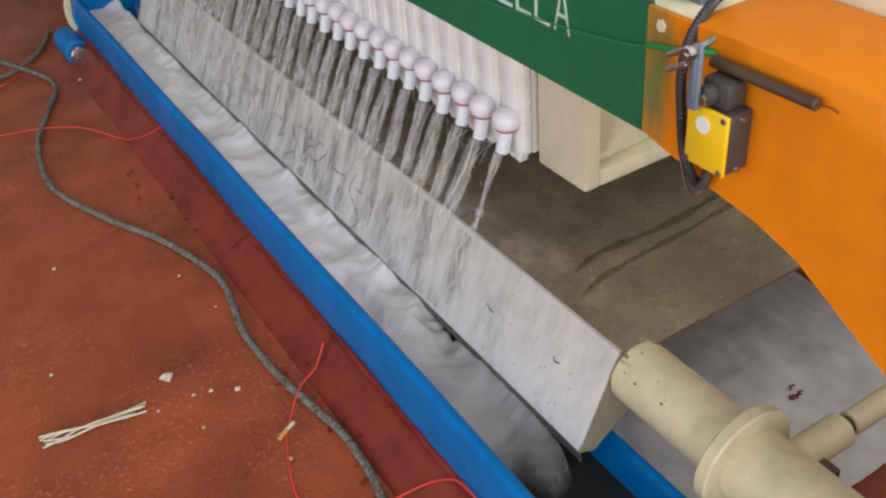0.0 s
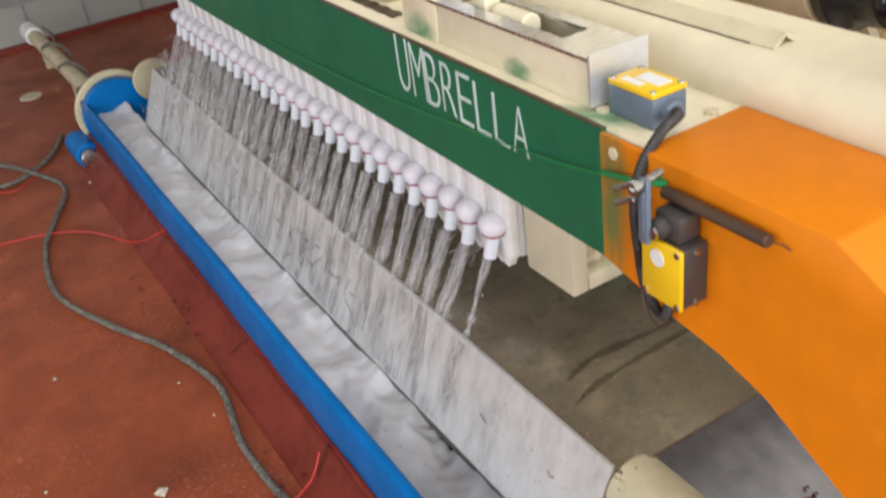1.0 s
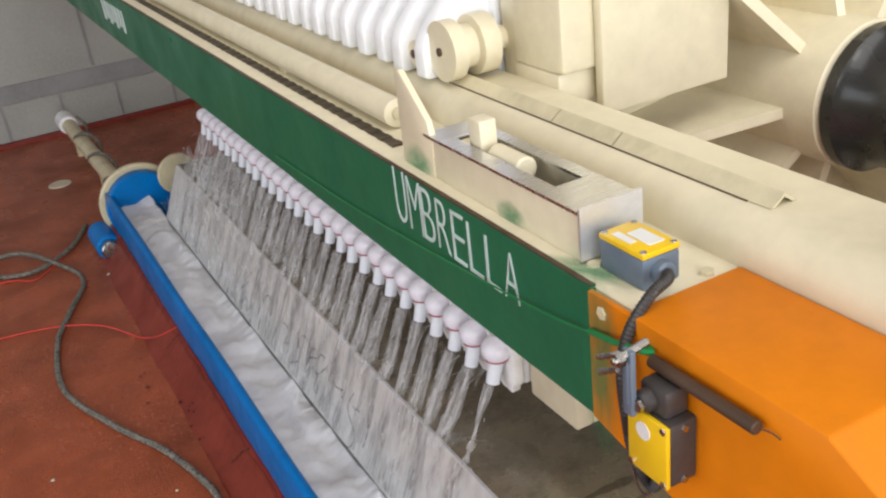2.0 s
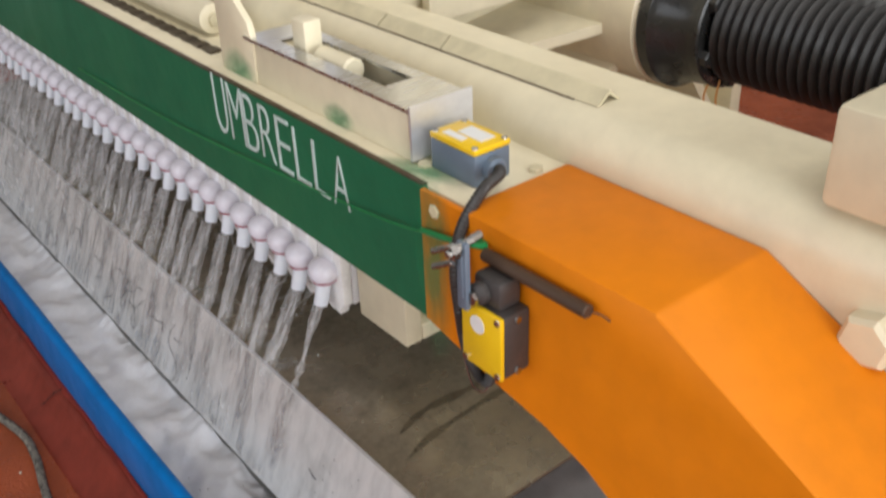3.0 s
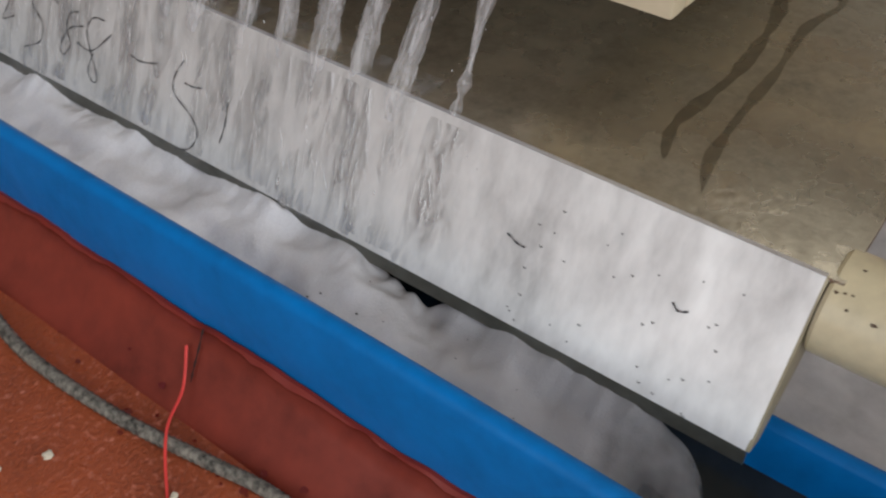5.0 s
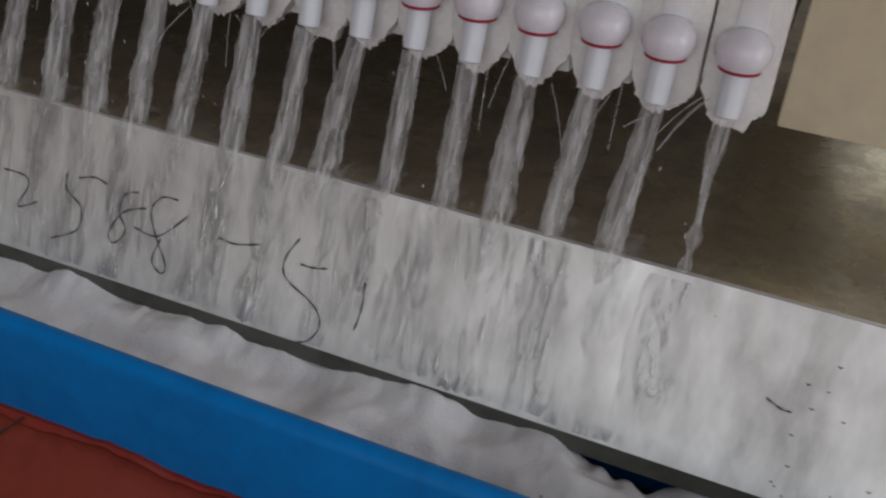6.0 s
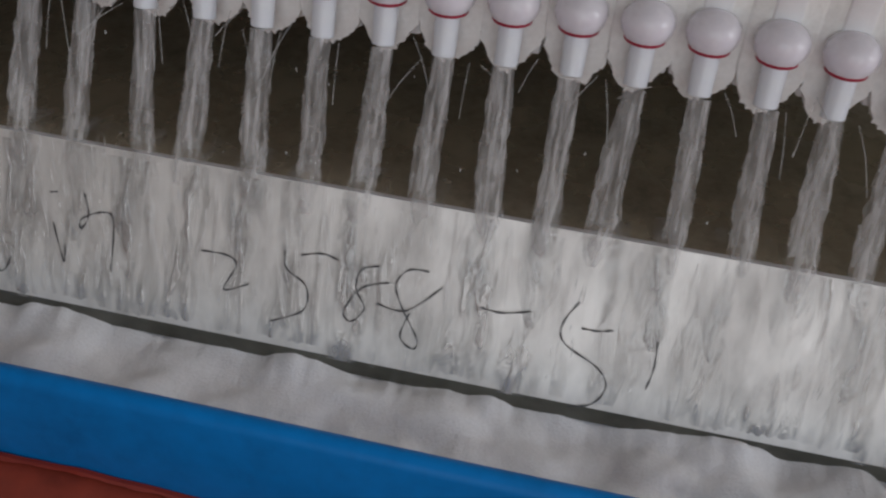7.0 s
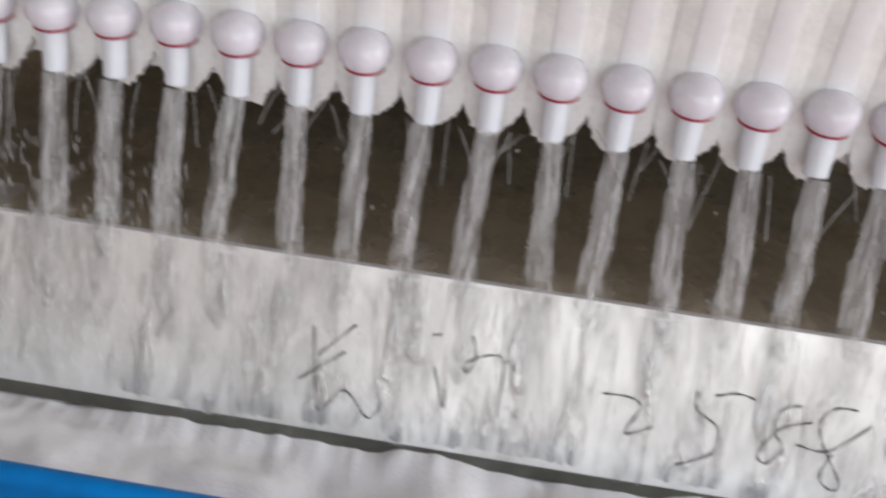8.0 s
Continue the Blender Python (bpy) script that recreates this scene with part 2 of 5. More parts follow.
def water_material(name, alpha, rough, scale, stretch, color=(0.78, 0.79, 0.8), patch=0.0, relief=0.9, swirl=0.0, metal=0.0, middle=0.0):
    """Aerated water: clear glossy threads among whitish ones."""
    m = bpy.data.materials.new(name)
    m.use_nodes = True
    nt = m.node_tree
    n, link = nt.nodes, nt.links.new
    b = n["Principled BSDF"]
    b.inputs["Base Color"].default_value = (*color, 1)
    b.inputs["Roughness"].default_value, b.inputs["IOR"].default_value = rough, 1.33
    co, mp, t = n.new("ShaderNodeTexCoord"), n.new("ShaderNodeMapping"), n.new("ShaderNodeTexNoise")
    mp.inputs["Scale"].default_value = stretch
    b.inputs["Metallic"].default_value = metal
    info = n.new("ShaderNodeObjectInfo")
    shift = n.new("ShaderNodeVectorMath")
    shift.operation, shift.inputs[1].default_value = "MULTIPLY_ADD", (3.0, 5.0, 1.0)
    link(info.outputs["Random"], shift.inputs[0])
    link(co.outputs["Object"], shift.inputs[2])
    t.inputs["Scale"].default_value, t.inputs["Detail"].default_value, t.inputs["Distortion"].default_value = scale, 4, swirl
    link(shift.outputs[0], mp.inputs[0])
    link(mp.outputs[0], t.inputs["Vector"])
    r = n.new("ShaderNodeMapRange")
    r.inputs[1].default_value, r.inputs[2].default_value = 0.38, 0.68
    r.inputs[3].default_value, r.inputs[4].default_value = alpha[0], alpha[1]
    link(t.outputs[0], r.inputs[0])
    if patch:
        mp2, t2, r2, mul = n.new("ShaderNodeMapping"), n.new("ShaderNodeTexNoise"), n.new("ShaderNodeMapRange"), n.new("ShaderNodeMath")
        mp2.inputs["Scale"].default_value = (0.3, 1, 0.3)
        t2.inputs["Scale"].default_value, t2.inputs["Detail"].default_value = patch, 4
        r2.inputs[1].default_value, r2.inputs[2].default_value = 0.43, 0.58
        link(shift.outputs[0], mp2.inputs[0])
        link(mp2.outputs[0], t2.inputs["Vector"])
        link(t2.outputs[0], r2.inputs[0])
        mul.operation = "MULTIPLY"
        link(r.outputs[0], mul.inputs[0])
        link(r2.outputs[0], mul.inputs[1])
        out = mul.outputs[0]
        if middle:
            sep, dist, band = n.new("ShaderNodeSeparateXYZ"), n.new("ShaderNodeMath"), n.new("ShaderNodeMapRange")
            dist.operation = "ABSOLUTE"
            link(co.outputs["Object"], sep.inputs[0])
            link(sep.outputs[1], dist.inputs[0])
            band.inputs[1].default_value, band.inputs[2].default_value, band.inputs[3].default_value, band.inputs[4].default_value = 0.006, middle, 1.0, 0.25
            link(dist.outputs[0], band.inputs[0])
            keep = n.new("ShaderNodeMath")
            keep.operation = "MULTIPLY"
            link(out, keep.inputs[0])
            link(band.outputs[0], keep.inputs[1])
            out = keep.outputs[0]
        link(out, b.inputs["Alpha"])
    else:
        link(r.outputs[0], b.inputs["Alpha"])
    bp = n.new("ShaderNodeBump")
    bp.inputs["Strength"].default_value, bp.inputs["Distance"].default_value = relief, 0.005
    link(t.outputs[0], bp.inputs["Height"])
    link(bp.outputs[0], b.inputs["Normal"])
    return m


M["water"] = water_material("falling_water", (0.07, 0.46), 0.05, 170, (1, 1, 0.1), (0.8, 0.8, 0.81), relief=0.6, swirl=0.3)
M["film"] = water_material("water_film", (0.0, 1.0), 0.12, 60, (0.22, 1, 0.22), (0.56, 0.545, 0.535), 22, relief=1.0, swirl=1.0, metal=0.42, middle=0.042)
M["tongue"] = water_material("spilling_water", (0.12, 0.8), 0.08, 75, (0.3, 1, 0.3), (0.5, 0.5, 0.5), 30, relief=0.9, swirl=0.8, metal=0.3, middle=0.024)
M["spray"] = water_material("fine_spray", (0.3, 0.7), 0.2, 60, (1, 1, 1))

# ---- mesh helpers ----


def part(name, bm, material, parent=None, label="", smooth=False):
    me = bpy.data.meshes.new(name)
    bmesh.ops.recalc_face_normals(bm, faces=bm.faces)
    bm.to_mesh(me)
    bm.free()
    me.materials.append(material)
    me.shade_smooth()
    if not smooth:
        me.set_sharp_from_angle(angle=radians(33))
    ob = new(name, me)
    ob.parent = parent
    return tagged(ob, label)


def thing(name, at, label, category, group="", kind=""):
    ob = new(name)
    ob.empty_display_size = 0.05
    ob.matrix_basis = Matrix.Translation(at)
    return tagged(ob, label, category, group, kind)


def box(bm, x0, x1, y0, y1, z0, z1, bevel=0.0, seg=2):
    b = bmesh.new()
    bmesh.ops.create_cube(b, size=1)
    bmesh.ops.transform(b, matrix=Matrix.LocRotScale(((x0 + x1) / 2, (y0 + y1) / 2, (z0 + z1) / 2), None, (abs(x1 - x0), abs(y1 - y0), abs(z1 - z0))), verts=b.verts)
    if bevel:
        bmesh.ops.bevel(b, geom=list(b.edges), offset=bevel, segments=seg, profile=0.5, affect="EDGES")
    return join(bm, b)


def join(bm, other):
    me = bpy.data.meshes.new("tmp")
    other.to_mesh(me)
    other.free()
    bm.from_mesh(me)
    bpy.data.meshes.remove(me)
    return bm


def lathe(bm, profile, a, b, seg=20):
    """Rings of (distance along, radius) about the line from a to b."""
    a, b = Vector(a), Vector(b)
    axis = (b - a).normalized()
    u = axis.orthogonal().normalized()
    v = axis.cross(u)
    rings = []
    for d, r in profile:
        c = a + axis * d
        rings.append([bm.verts.new(c + (u * math.cos(k * math.tau / seg) + v * math.sin(k * math.tau / seg)) * max(r, 1e-5)) for k in range(seg)])
    for p, q in zip(rings, rings[1:]):
        for k in range(seg):
            bm.faces.new((p[k], p[(k + 1) % seg], q[(k + 1) % seg], q[k]))
    bm.faces.new(rings[0][::-1])
    bm.faces.new(rings[-1])
    return bm


def rod(bm, a, b, r, seg=14, edge=0.0):
    length = (Vector(b) - Vector(a)).length
    e = edge or min(r * 0.15, length * 0.1)
    return lathe(bm, [(0, r - e), (e, r), (length - e, r), (length, r - e)], a, b, seg)


def tube(bm, points, r, seg=8, ridge=0.0, step=1):
    """A tube along a smooth line through the points."""
    pts = smooth_line(points, step)
    rings, u = [], None
    for i, p in enumerate(pts):
        d = (pts[min(i + 1, len(pts) - 1)] - pts[max(i - 1, 0)]).normalized()
        u = (d.orthogonal() if u is None else u - d * u.dot(d)).normalized()
        v = d.cross(u)
        rr = r * (1 + ridge * (1 if i % 2 else -1))
        rings.append([bm.verts.new(p + (u * math.cos(k * math.tau / seg) + v * math.sin(k * math.tau / seg)) * rr) for k in range(seg)])
    for p, q in zip(rings, rings[1:]):
        for k in range(seg):
            bm.faces.new((p[k], p[(k + 1) % seg], q[(k + 1) % seg], q[k]))
    bm.faces.new(rings[0][::-1])
    bm.faces.new(rings[-1])
    return bm


def smooth_line(points, step):
    p = [Vector(q) for q in points]
    out = []
    for i in range(len(p) - 1):
        a, b, c, d = p[max(i - 1, 0)], p[i], p[i + 1], p[min(i + 2, len(p) - 1)]
        for s in range(step):
            t = s / step
            out.append(0.5 * (2 * b + (c - a) * t + (2 * a - 5 * b + 4 * c - d) * t * t + (3 * b - a - 3 * c + d) * t ** 3))
    return out + [p[-1]]


def prism(bm, outline, lo, hi, axis="x", bevel=0.0):
    """An outline of two coordinates, drawn out along an axis between lo and hi."""
    b = bmesh.new()

    def at(u, v, w):
        return {"x": (w, u, v), "y": (u, w, v), "z": (u, v, w)}[axis]

    f0 = [b.verts.new(at(u, v, lo)) for u, v in outline]
    f1 = [b.verts.new(at(u, v, hi)) for u, v in outline]
    b.faces.new(f0)
    b.faces.new(f1[::-1])
    for i in range(len(outline)):
        j = (i + 1) % len(outline)
        b.faces.new((f0[i], f1[i], f1[j], f0[j]))
    if bevel:
        bmesh.ops.bevel(b, geom=list(b.edges), offset=bevel, segments=2, profile=0.5, affect="EDGES")
    return join(bm, b)


def strip(bm, points, width, normal, lift=0.0008, wobble=0.35):
    """A flat stroke along points on a surface with that normal."""
    n = Vector(normal).normalized()
    pts = smooth_line(points, 5)
    rows = []
    for i, p in enumerate(pts):
        d = (pts[min(i + 1, len(pts) - 1)] - pts[max(i - 1, 0)]).normalized()
        s = d.cross(n).normalized() * width / 2 * (1 - wobble * 0.7 + wobble * math.sin(i * 1.7)) * (1 if wobble else min(1.0, 2.2 * math.sin(math.pi * i / (len(pts) - 1)) ** 0.8) * (1 + 0.3 * math.sin(i * 0.8) + 0.15 * math.sin(i * 2.1)))
        rows.append((bm.verts.new(p + n * lift + s), bm.verts.new(p + n * lift - s)))
    for a, b in zip(rows, rows[1:]):
        bm.faces.new((a[0], a[1], b[1], b[0]))
    return bm


def words(name, text, size, m, material, parent, wide=0.0, high=0.0):
    """Flat lettering as a mesh under its thing."""
    cu = bpy.data.curves.new(name, "FONT")
    cu.body, cu.size, cu.extrude, cu.offset = text, size, 0.0006, -0.0022
    tmp = bpy.data.objects.new("tmp", cu)
    scene.collection.objects.link(tmp)
    bpy.context.view_layer.update()
    me = bpy.data.meshes.new_from_object(tmp.evaluated_get(bpy.context.evaluated_depsgraph_get()))
    bpy.data.objects.remove(tmp)
    if wide:
        xs, ys = [v.co.x for v in me.vertices], [v.co.y for v in me.vertices]
        fx, fy = wide / (max(xs) - min(xs)), high / (max(ys) - min(ys))
        me.transform(Matrix.Diagonal((fx, fy, 1, 1)) @ Matrix.Translation((-min(xs), -min(ys), 0)))
    me.transform(m)
    me.materials.clear()
    me.materials.append(material)
    ob = new(name, me)
    ob.parent = parent
    return ob


# ---- the shed ----
bm = bmesh.new()
box(bm, -60, 60, -60, 60, -0.3, 0)
tagged(part("floor", bm, M["floor"]), "worn red painted concrete floor", "floor", kind="structure")
WALL_Y = 4.0


def wall_with_opening(name, along, at, lo, hi, o0, o1, z0, z1, top=4.5, label="plain grey panel wall"):
    b = bmesh.new()
    for a0, a1, c0, c1 in ((lo, o0, 0, top), (o1, hi, 0, top), (o0, o1, z1, top), (o0, o1, 0, z0)):
        if c1 - c0 > 0.01 and a1 - a0 > 0.01:
            if along == "x":
                box(b, a0, a1, at, at + 0.15, c0, c1)
            else:
                box(b, at, at + 0.15, a0, a1, c0, c1)
    return tagged(part(name, b, M["panel"]), label, "wall", kind="structure")


north = wall_with_opening("wall_north", "x", WALL_Y, -4.8, 5.2, 0, 0, 4.5, 4.5, label="light grey panel wall with a darker band")
wall_with_opening("wall_south", "x", -6.0, -4.8, 5.2, -3.4, 2.4, 0, 3.8)
wall_with_opening("wall_west", "y", -4.95, -5.85, 4.0, -3.2, 1.8, 0, 3.5)
# the east opening is unseen, cut only for the added fill lamp
wall_with_opening("wall_east", "y", 5.2, -5.85, 4.0, -4.2, -1.0, 0.9, 3.5)
bm = bmesh.new()
for x0, x1, y0, y1 in ((-4.95, -2.0, -6, 4.15), (2.8, 5.35, -6, 4.15), (-2.0, 2.8, -0.7, 4.15), (-2.0, 2.8, -6, -3.1)):
    box(bm, x0, x1, y0, y1, 4.5, 4.6)
tagged(part("ceiling", bm, M["roof"]), "grey sheet roof with a skylight opening", "ceiling", kind="structure")
bm = bmesh.new()
box(bm, -4.8, 5.2, WALL_Y - 0.012, WALL_Y - 0.002, 0.21, 0.3)
part("band", bm, M["band"], north, "darker grey painted band")
bm = bmesh.new()
for i in range(26):
    x = -3.1 + i * 0.29
    box(bm, x, x + 0.012, WALL_Y - 0.006, WALL_Y - 0.001, 0.0, 0.2)
for i in range(14):
    x = -3.0 + i * 0.5
    box(bm, x, x + 0.012, WALL_Y - 0.006, WALL_Y - 0.001, 0.31, 4.4)
part("panel_joint", bm, M["band"], north)
bm = bmesh.new()
box(bm, -4.8, 5.2, WALL_Y - 0.05, WALL_Y - 0.015, 0.0, 0.02)
tagged(part("baseboard", bm, M["red_edge"]), "red painted strip along the wall base", "baseboard", kind="structure")

# ---- the press frame ----
PX, PZ = 0.485, 0.955


def side_beam():
    top = thing("press_frame", (0, 0, 0), "cream steel press frame with a green face and orange cover", "machine frame")
    b = box(bmesh.new(), -0.186, -0.04, -0.627, 3.85, 0.853, 0.995, 0.004)
    part("beam", b, M["cream"], top)
    rnd = random.Random(3)
    edge = [(-0.585 + rnd.uniform(-0.007, 0.007) + 0.012 * math.sin(i * 0.9), 0.855 + i * 0.014) for i in range(11)]
    b = prism(bmesh.new(), edge + [(3.85, 0.995), (3.85, 0.855)], -0.19, -0.1855, "x")
    face = part("painted_face", b, M["green"], top, "green painted face, overspray at its end")
    # stencilled letters, each a little smaller than the one before
    for i, ch in enumerate("UMBRELLA"):
        y0, high, foot = -0.166 - 0.0363 * i, 0.073 - 0.00235 * i, 0.9245 - 0.0004 * i
        m = Matrix(((0, 0, -1, -0.1905), (-1, 0, 0, y0), (0, 1, 0, foot), (0, 0, 0, 1))) @ pose(0, 0, 0, 0, 0, -1.5 + 0.7 * (i % 3))
        words("letter", ch, 0.1, m, M["stencil"], face, 0.034 if ch == "M" else 0.0285, high)
    b = bmesh.new()
    for i in range(7):
        box(b, -0.192, -0.19, 1.5 + i * 0.045, 1.528 + i * 0.045, 0.905 + 0.01 * (i % 2), 0.965)
    part("lettering_bars", b, M["stencil"], face)
    # rusty seam along the top edge
    b = box(bmesh.new(), -0.189, -0.183, -0.57, 3.85, 0.9935, 0.9965)
    part("seam", b, M["rust"], top)
    # guide rail with rounded shoulder
    prof = [(-0.065, 0.9), (-0.065, 1.0)] + [(-0.025 - 0.04 * math.cos(a * math.pi / 18), 1.003 + 0.038 * math.sin(a * math.pi / 18)) for a in range(0, 10)] + [(0.05, 1.041), (0.058, 1.03), (0.058, 0.9)]
    b = prism(bmesh.new(), prof, -2.6, 3.85, "y")
    part("guide_rail", b, M["cream"], top)
    for y0, y1 in ((-0.628, -0.402), (-0.399, -0.287), (-0.284, 0.9)):
        b = prism(bmesh.new(), [(-0.03, 1.0415), (-0.014, 1.0535), (0.002, 1.0415), (-0.003, 1.0415), (-0.014, 1.0495), (-0.025, 1.0415)], y0, y1, "y")
        part("angle_strip", b, M["cream_old"], top)
    b = prism(bmesh.new(), [(-0.032, 1.0408), (-0.032, 1.0416), (-0.03, 1.0416), (-0.03, 1.0408)], -0.6, 0.9, "y")
    part("weld_line", b, M["rust"], top)
    # orange cover, bent down over the press foot
    tab = [(-0.575, 0.86), (-0.63, 0.848), (-0.63, 0.996), (-0.575, 0.996)]
    part("cover_tab", prism(bmesh.new(), tab, -0.1955, -0.1905, "x"), M["orange"], top)
    side = [(-0.628, 0.8485), (-0.66, 0.841), (-0.735, 0.833), (-0.785, 0.815), (-1.3, 0.53), (-1.75, 0.12), (-1.75, 0.0), (-2.15, 0.0), (-2.15, 0.25), (-1.5, 0.66), (-1.0, 0.914), (-0.838, 0.998), (-0.628, 0.998)]
    b = prism(bmesh.new(), side, -0.196, -0.066, "x", 0.003)
    part("cover", b, M["orange"], top, "orange painted bent cover")
    b = lathe(bmesh.new(), [(0, 0.008), (0.005, 0.008), (0.007, 0.006)], (-0.19, -0.594, 0.981), (-0.22, -0.594, 0.981), 6)
    part("bolt", b, M["cream_old"], top)
    b = lathe(bmesh.new(), [(0, 0.007), (0.004, 0.007)], (-0.162, -0.54, 0.995), (-0.162, -0.54, 1.03), 6)
    part("bolt", b, M["cream_old"], top)
    b = lathe(bmesh.new(), [(0, 0.007), (0.004, 0.007)], (-0.095, -0.617, 0.995), (-0.095, -0.617, 1.03), 6)
    part("bolt", b, M["cream_old"], top)
    b = lathe(bmesh.new(), [(0, 0.022), (0.012, 0.022), (0.016, 0.018)], (-0.065, -0.93, 0.965), (-0.095, -0.93, 0.965), 6)
    part("bolt", b, M["cream"], top)
    b = lathe(bmesh.new(), [(0, 0.006), (0.003, 0.006)], (-0.19, 0.956, 0.975), (-0.22, 0.956, 0.975), 6)
    part("bolt", b, M["green"], top)
    # soft green overspray on cream paint, and on the orange end
    for name, at, u, v, m in (("overspray", (-0.1674, -0.405, 1.003), (0, 0.034, 0), (0, 0, 0.02), "mist"), ("overspray", (-0.171, -0.545, 0.9958), (0.018, 0.01, 0), (-0.004, 0.07, 0), "mist"),
                              ("overspray", (-0.1962, -0.59, 0.93), (0, 0.034, 0), (0, 0, 0.13), "mist"),
                              ("overspray", (-0.1684, -0.2, 1.0), (0, 0.045, 0), (0, 0, 0.034), "mist")):
        b = bmesh.new()
        b.faces.new([b.verts.new(p) for p in ((-1, -1, 0), (1, -1, 0), (1, 1, 0), (-1, 1, 0))])
        ob = part(name, b, M[m], top, "soft green overspray")
        u, v = Vector(u), Vector(v)
        w = u.cross(v).normalized()
        ob.matrix_basis = Matrix(((u.x, v.x, w.x, at[0]), (u.y, v.y, w.y, at[1]), (u.z, v.z, w.z, at[2]), (0, 0, 0, 1)))
    # unseen block, added to keep the door light off the floor sheeting
    b = box(bmesh.new(), -0.15, 1.15, -1.62, -1.5, 0.0, 0.86, 0.006)
    part("unseen_stand", b, M["cream"], top)
    # block of the cylinder seat and the beam on the other side
    b = box(bmesh.new(), -0.055, 0.05, -1.5, -0.865, 1.042, 1.12, 0.006)
    part("seat_block", b, M["cream"], top)
    b = box(bmesh.new(), 0.89, 1.06, -2.6, 3.85, 0.855, 1.04, 0.004)
    part("far_beam", b, M["cream"], top)
    b = box(bmesh.new(), 0.06, 0.9, -2.5, -2.2, 0.0, 0.86, 0.006)
    part("unseen_stand", b, M["cream"], top)
    b = box(bmesh.new(), 0.1, 0.95, 2.0, 2.14, 0.6, 1.45, 0.01)
    part("tail_plate", b, M["cream"], top)
    return top


frame_thing = side_beam()


def chain_guard():
    top = thing("chain_tube", (-0.118, -0.025, 1.0185), "long cream painted tube lying along the beam", "tube")
    b = lathe(bmesh.new(), [(0, 0.016), (0.002, 0.02), (3.75, 0.02), (3.752, 0.016)], (0, -0.02, 0), (0, 4, 0), 16)
    part("tube", b, M["cream"], top, smooth=False)
    b = lathe(bmesh.new(), [(0, 0.009), (0.006, 0.009), (0.007, 0.004)], (0, -0.02, 0), (0, -0.1, 0), 12)
    part("end_cap", b, M["cream_old"], top)
    for y in (0.4, 1.4, 2.4, 3.4):
        part("saddle", box(bmesh.new(), -0.012, 0.012, y, y + 0.03, -0.024, -0.014), M["cream_old"], top)
    ch = thing("roller_chain", (-0.15, -0.025, 0.995), "dark greasy roller chain along the beam", "chain")
    b = bmesh.new()
    for i in range(230):
        y = -0.08 + i * 0.0165
        box(b, -0.008 + 0.001 * (i % 2), 0.008 - 0.001 * (i % 2), y, y + 0.0164, 0.0, 0.0036 - 0.0008 * (i % 2))
    tagged(part("chain_run", b, M["chainsteel"], ch), kind="stuff")
    br = thing("tube_bracket", (-0.164, -0.203, 0.995), "cream painted steel bracket plate with green overspray at its foot", "bracket")
    b = prism(bmesh.new(), [(0.045, 0), (-0.035, 0), (-0.038, 0.045), (-0.03, 0.07), (0.03, 0.12), (0.042, 0.118)], -0.004, 0.004, "x", 0.001)
    part("plate", b, M["cream"], br)
    b = rod(bmesh.new(), (0.004, -0.02, 0.03), (0.02, -0.02, 0.03), 0.012, 8)
    part("boss", b, M["cream"], br)


chain_guard()


def slotted_plate(outer, inner, z0, z1):
    """A flat plate with one rectangular slot through it."""
    b = bmesh.new()
    loops = []
    for x0, x1, y0, y1 in (outer, inner):
        for z in (z0, z1):
            loops.append([b.verts.new((x, y, z)) for x, y in ((x0, y0), (x1, y0), (x1, y1), (x0, y1))])
    o0, o1, i0, i1 = loops
    for k in range(4):
        j = (k + 1) % 4
        for p, q in ((o0, o1), (i0, i1), (o0, i0), (o1, i1)):
            b.faces.new((p[k], p[j], q[j], q[k]))
    return b


def pull_gear_box():
    top = thing("pull_box", (-0.133, -0.379, 0.995), "cream box with a brushed stainless lid and an open slot", "machine cover")
    b = box(bmesh.new(), -0.033, -0.029, -0.148, 0.15, 0.0, 0.05, 0.001)
    part("side_panel", b, M["cream"], top)
    b = box(bmesh.new(), 0.026, 0.03, -0.148, 0.15, 0.0, 0.05, 0.001)
    part("side_panel", b, M["cream"], top)
    b = slotted_plate((-0.0365, 0.034, -0.15, 0.155), (-0.016, 0.018, -0.085, 0.11), 0.05, 0.0535)
    part("lid", b, M["steel"], top, "brushed stainless lid with a slot")
    b = box(bmesh.new(), -0.0375, 0.036, -0.1535, -0.1505, 0.004, 0.058)
    part("end_plate", b, M["plate_steel"], top, "satin stainless end plate")
    b = box(bmesh.new(), -0.012, 0.01, 0.062, 0.088, 0.0, 0.083, 0.002)
    part("lug", b, M["cream"], top, "chipped cream pusher lug")
    b = rod(bmesh.new(), (0.0, -0.01, 0.045), (0.0, 0.05, 0.045), 0.014, 14)
    part("roller", b, M["cream"], top)
    b = box(bmesh.new(), -0.012, 0.016, -0.08, 0.1, 0.0, 0.02)
    part("chain", b, M["rubber"], top)


pull_gear_box()


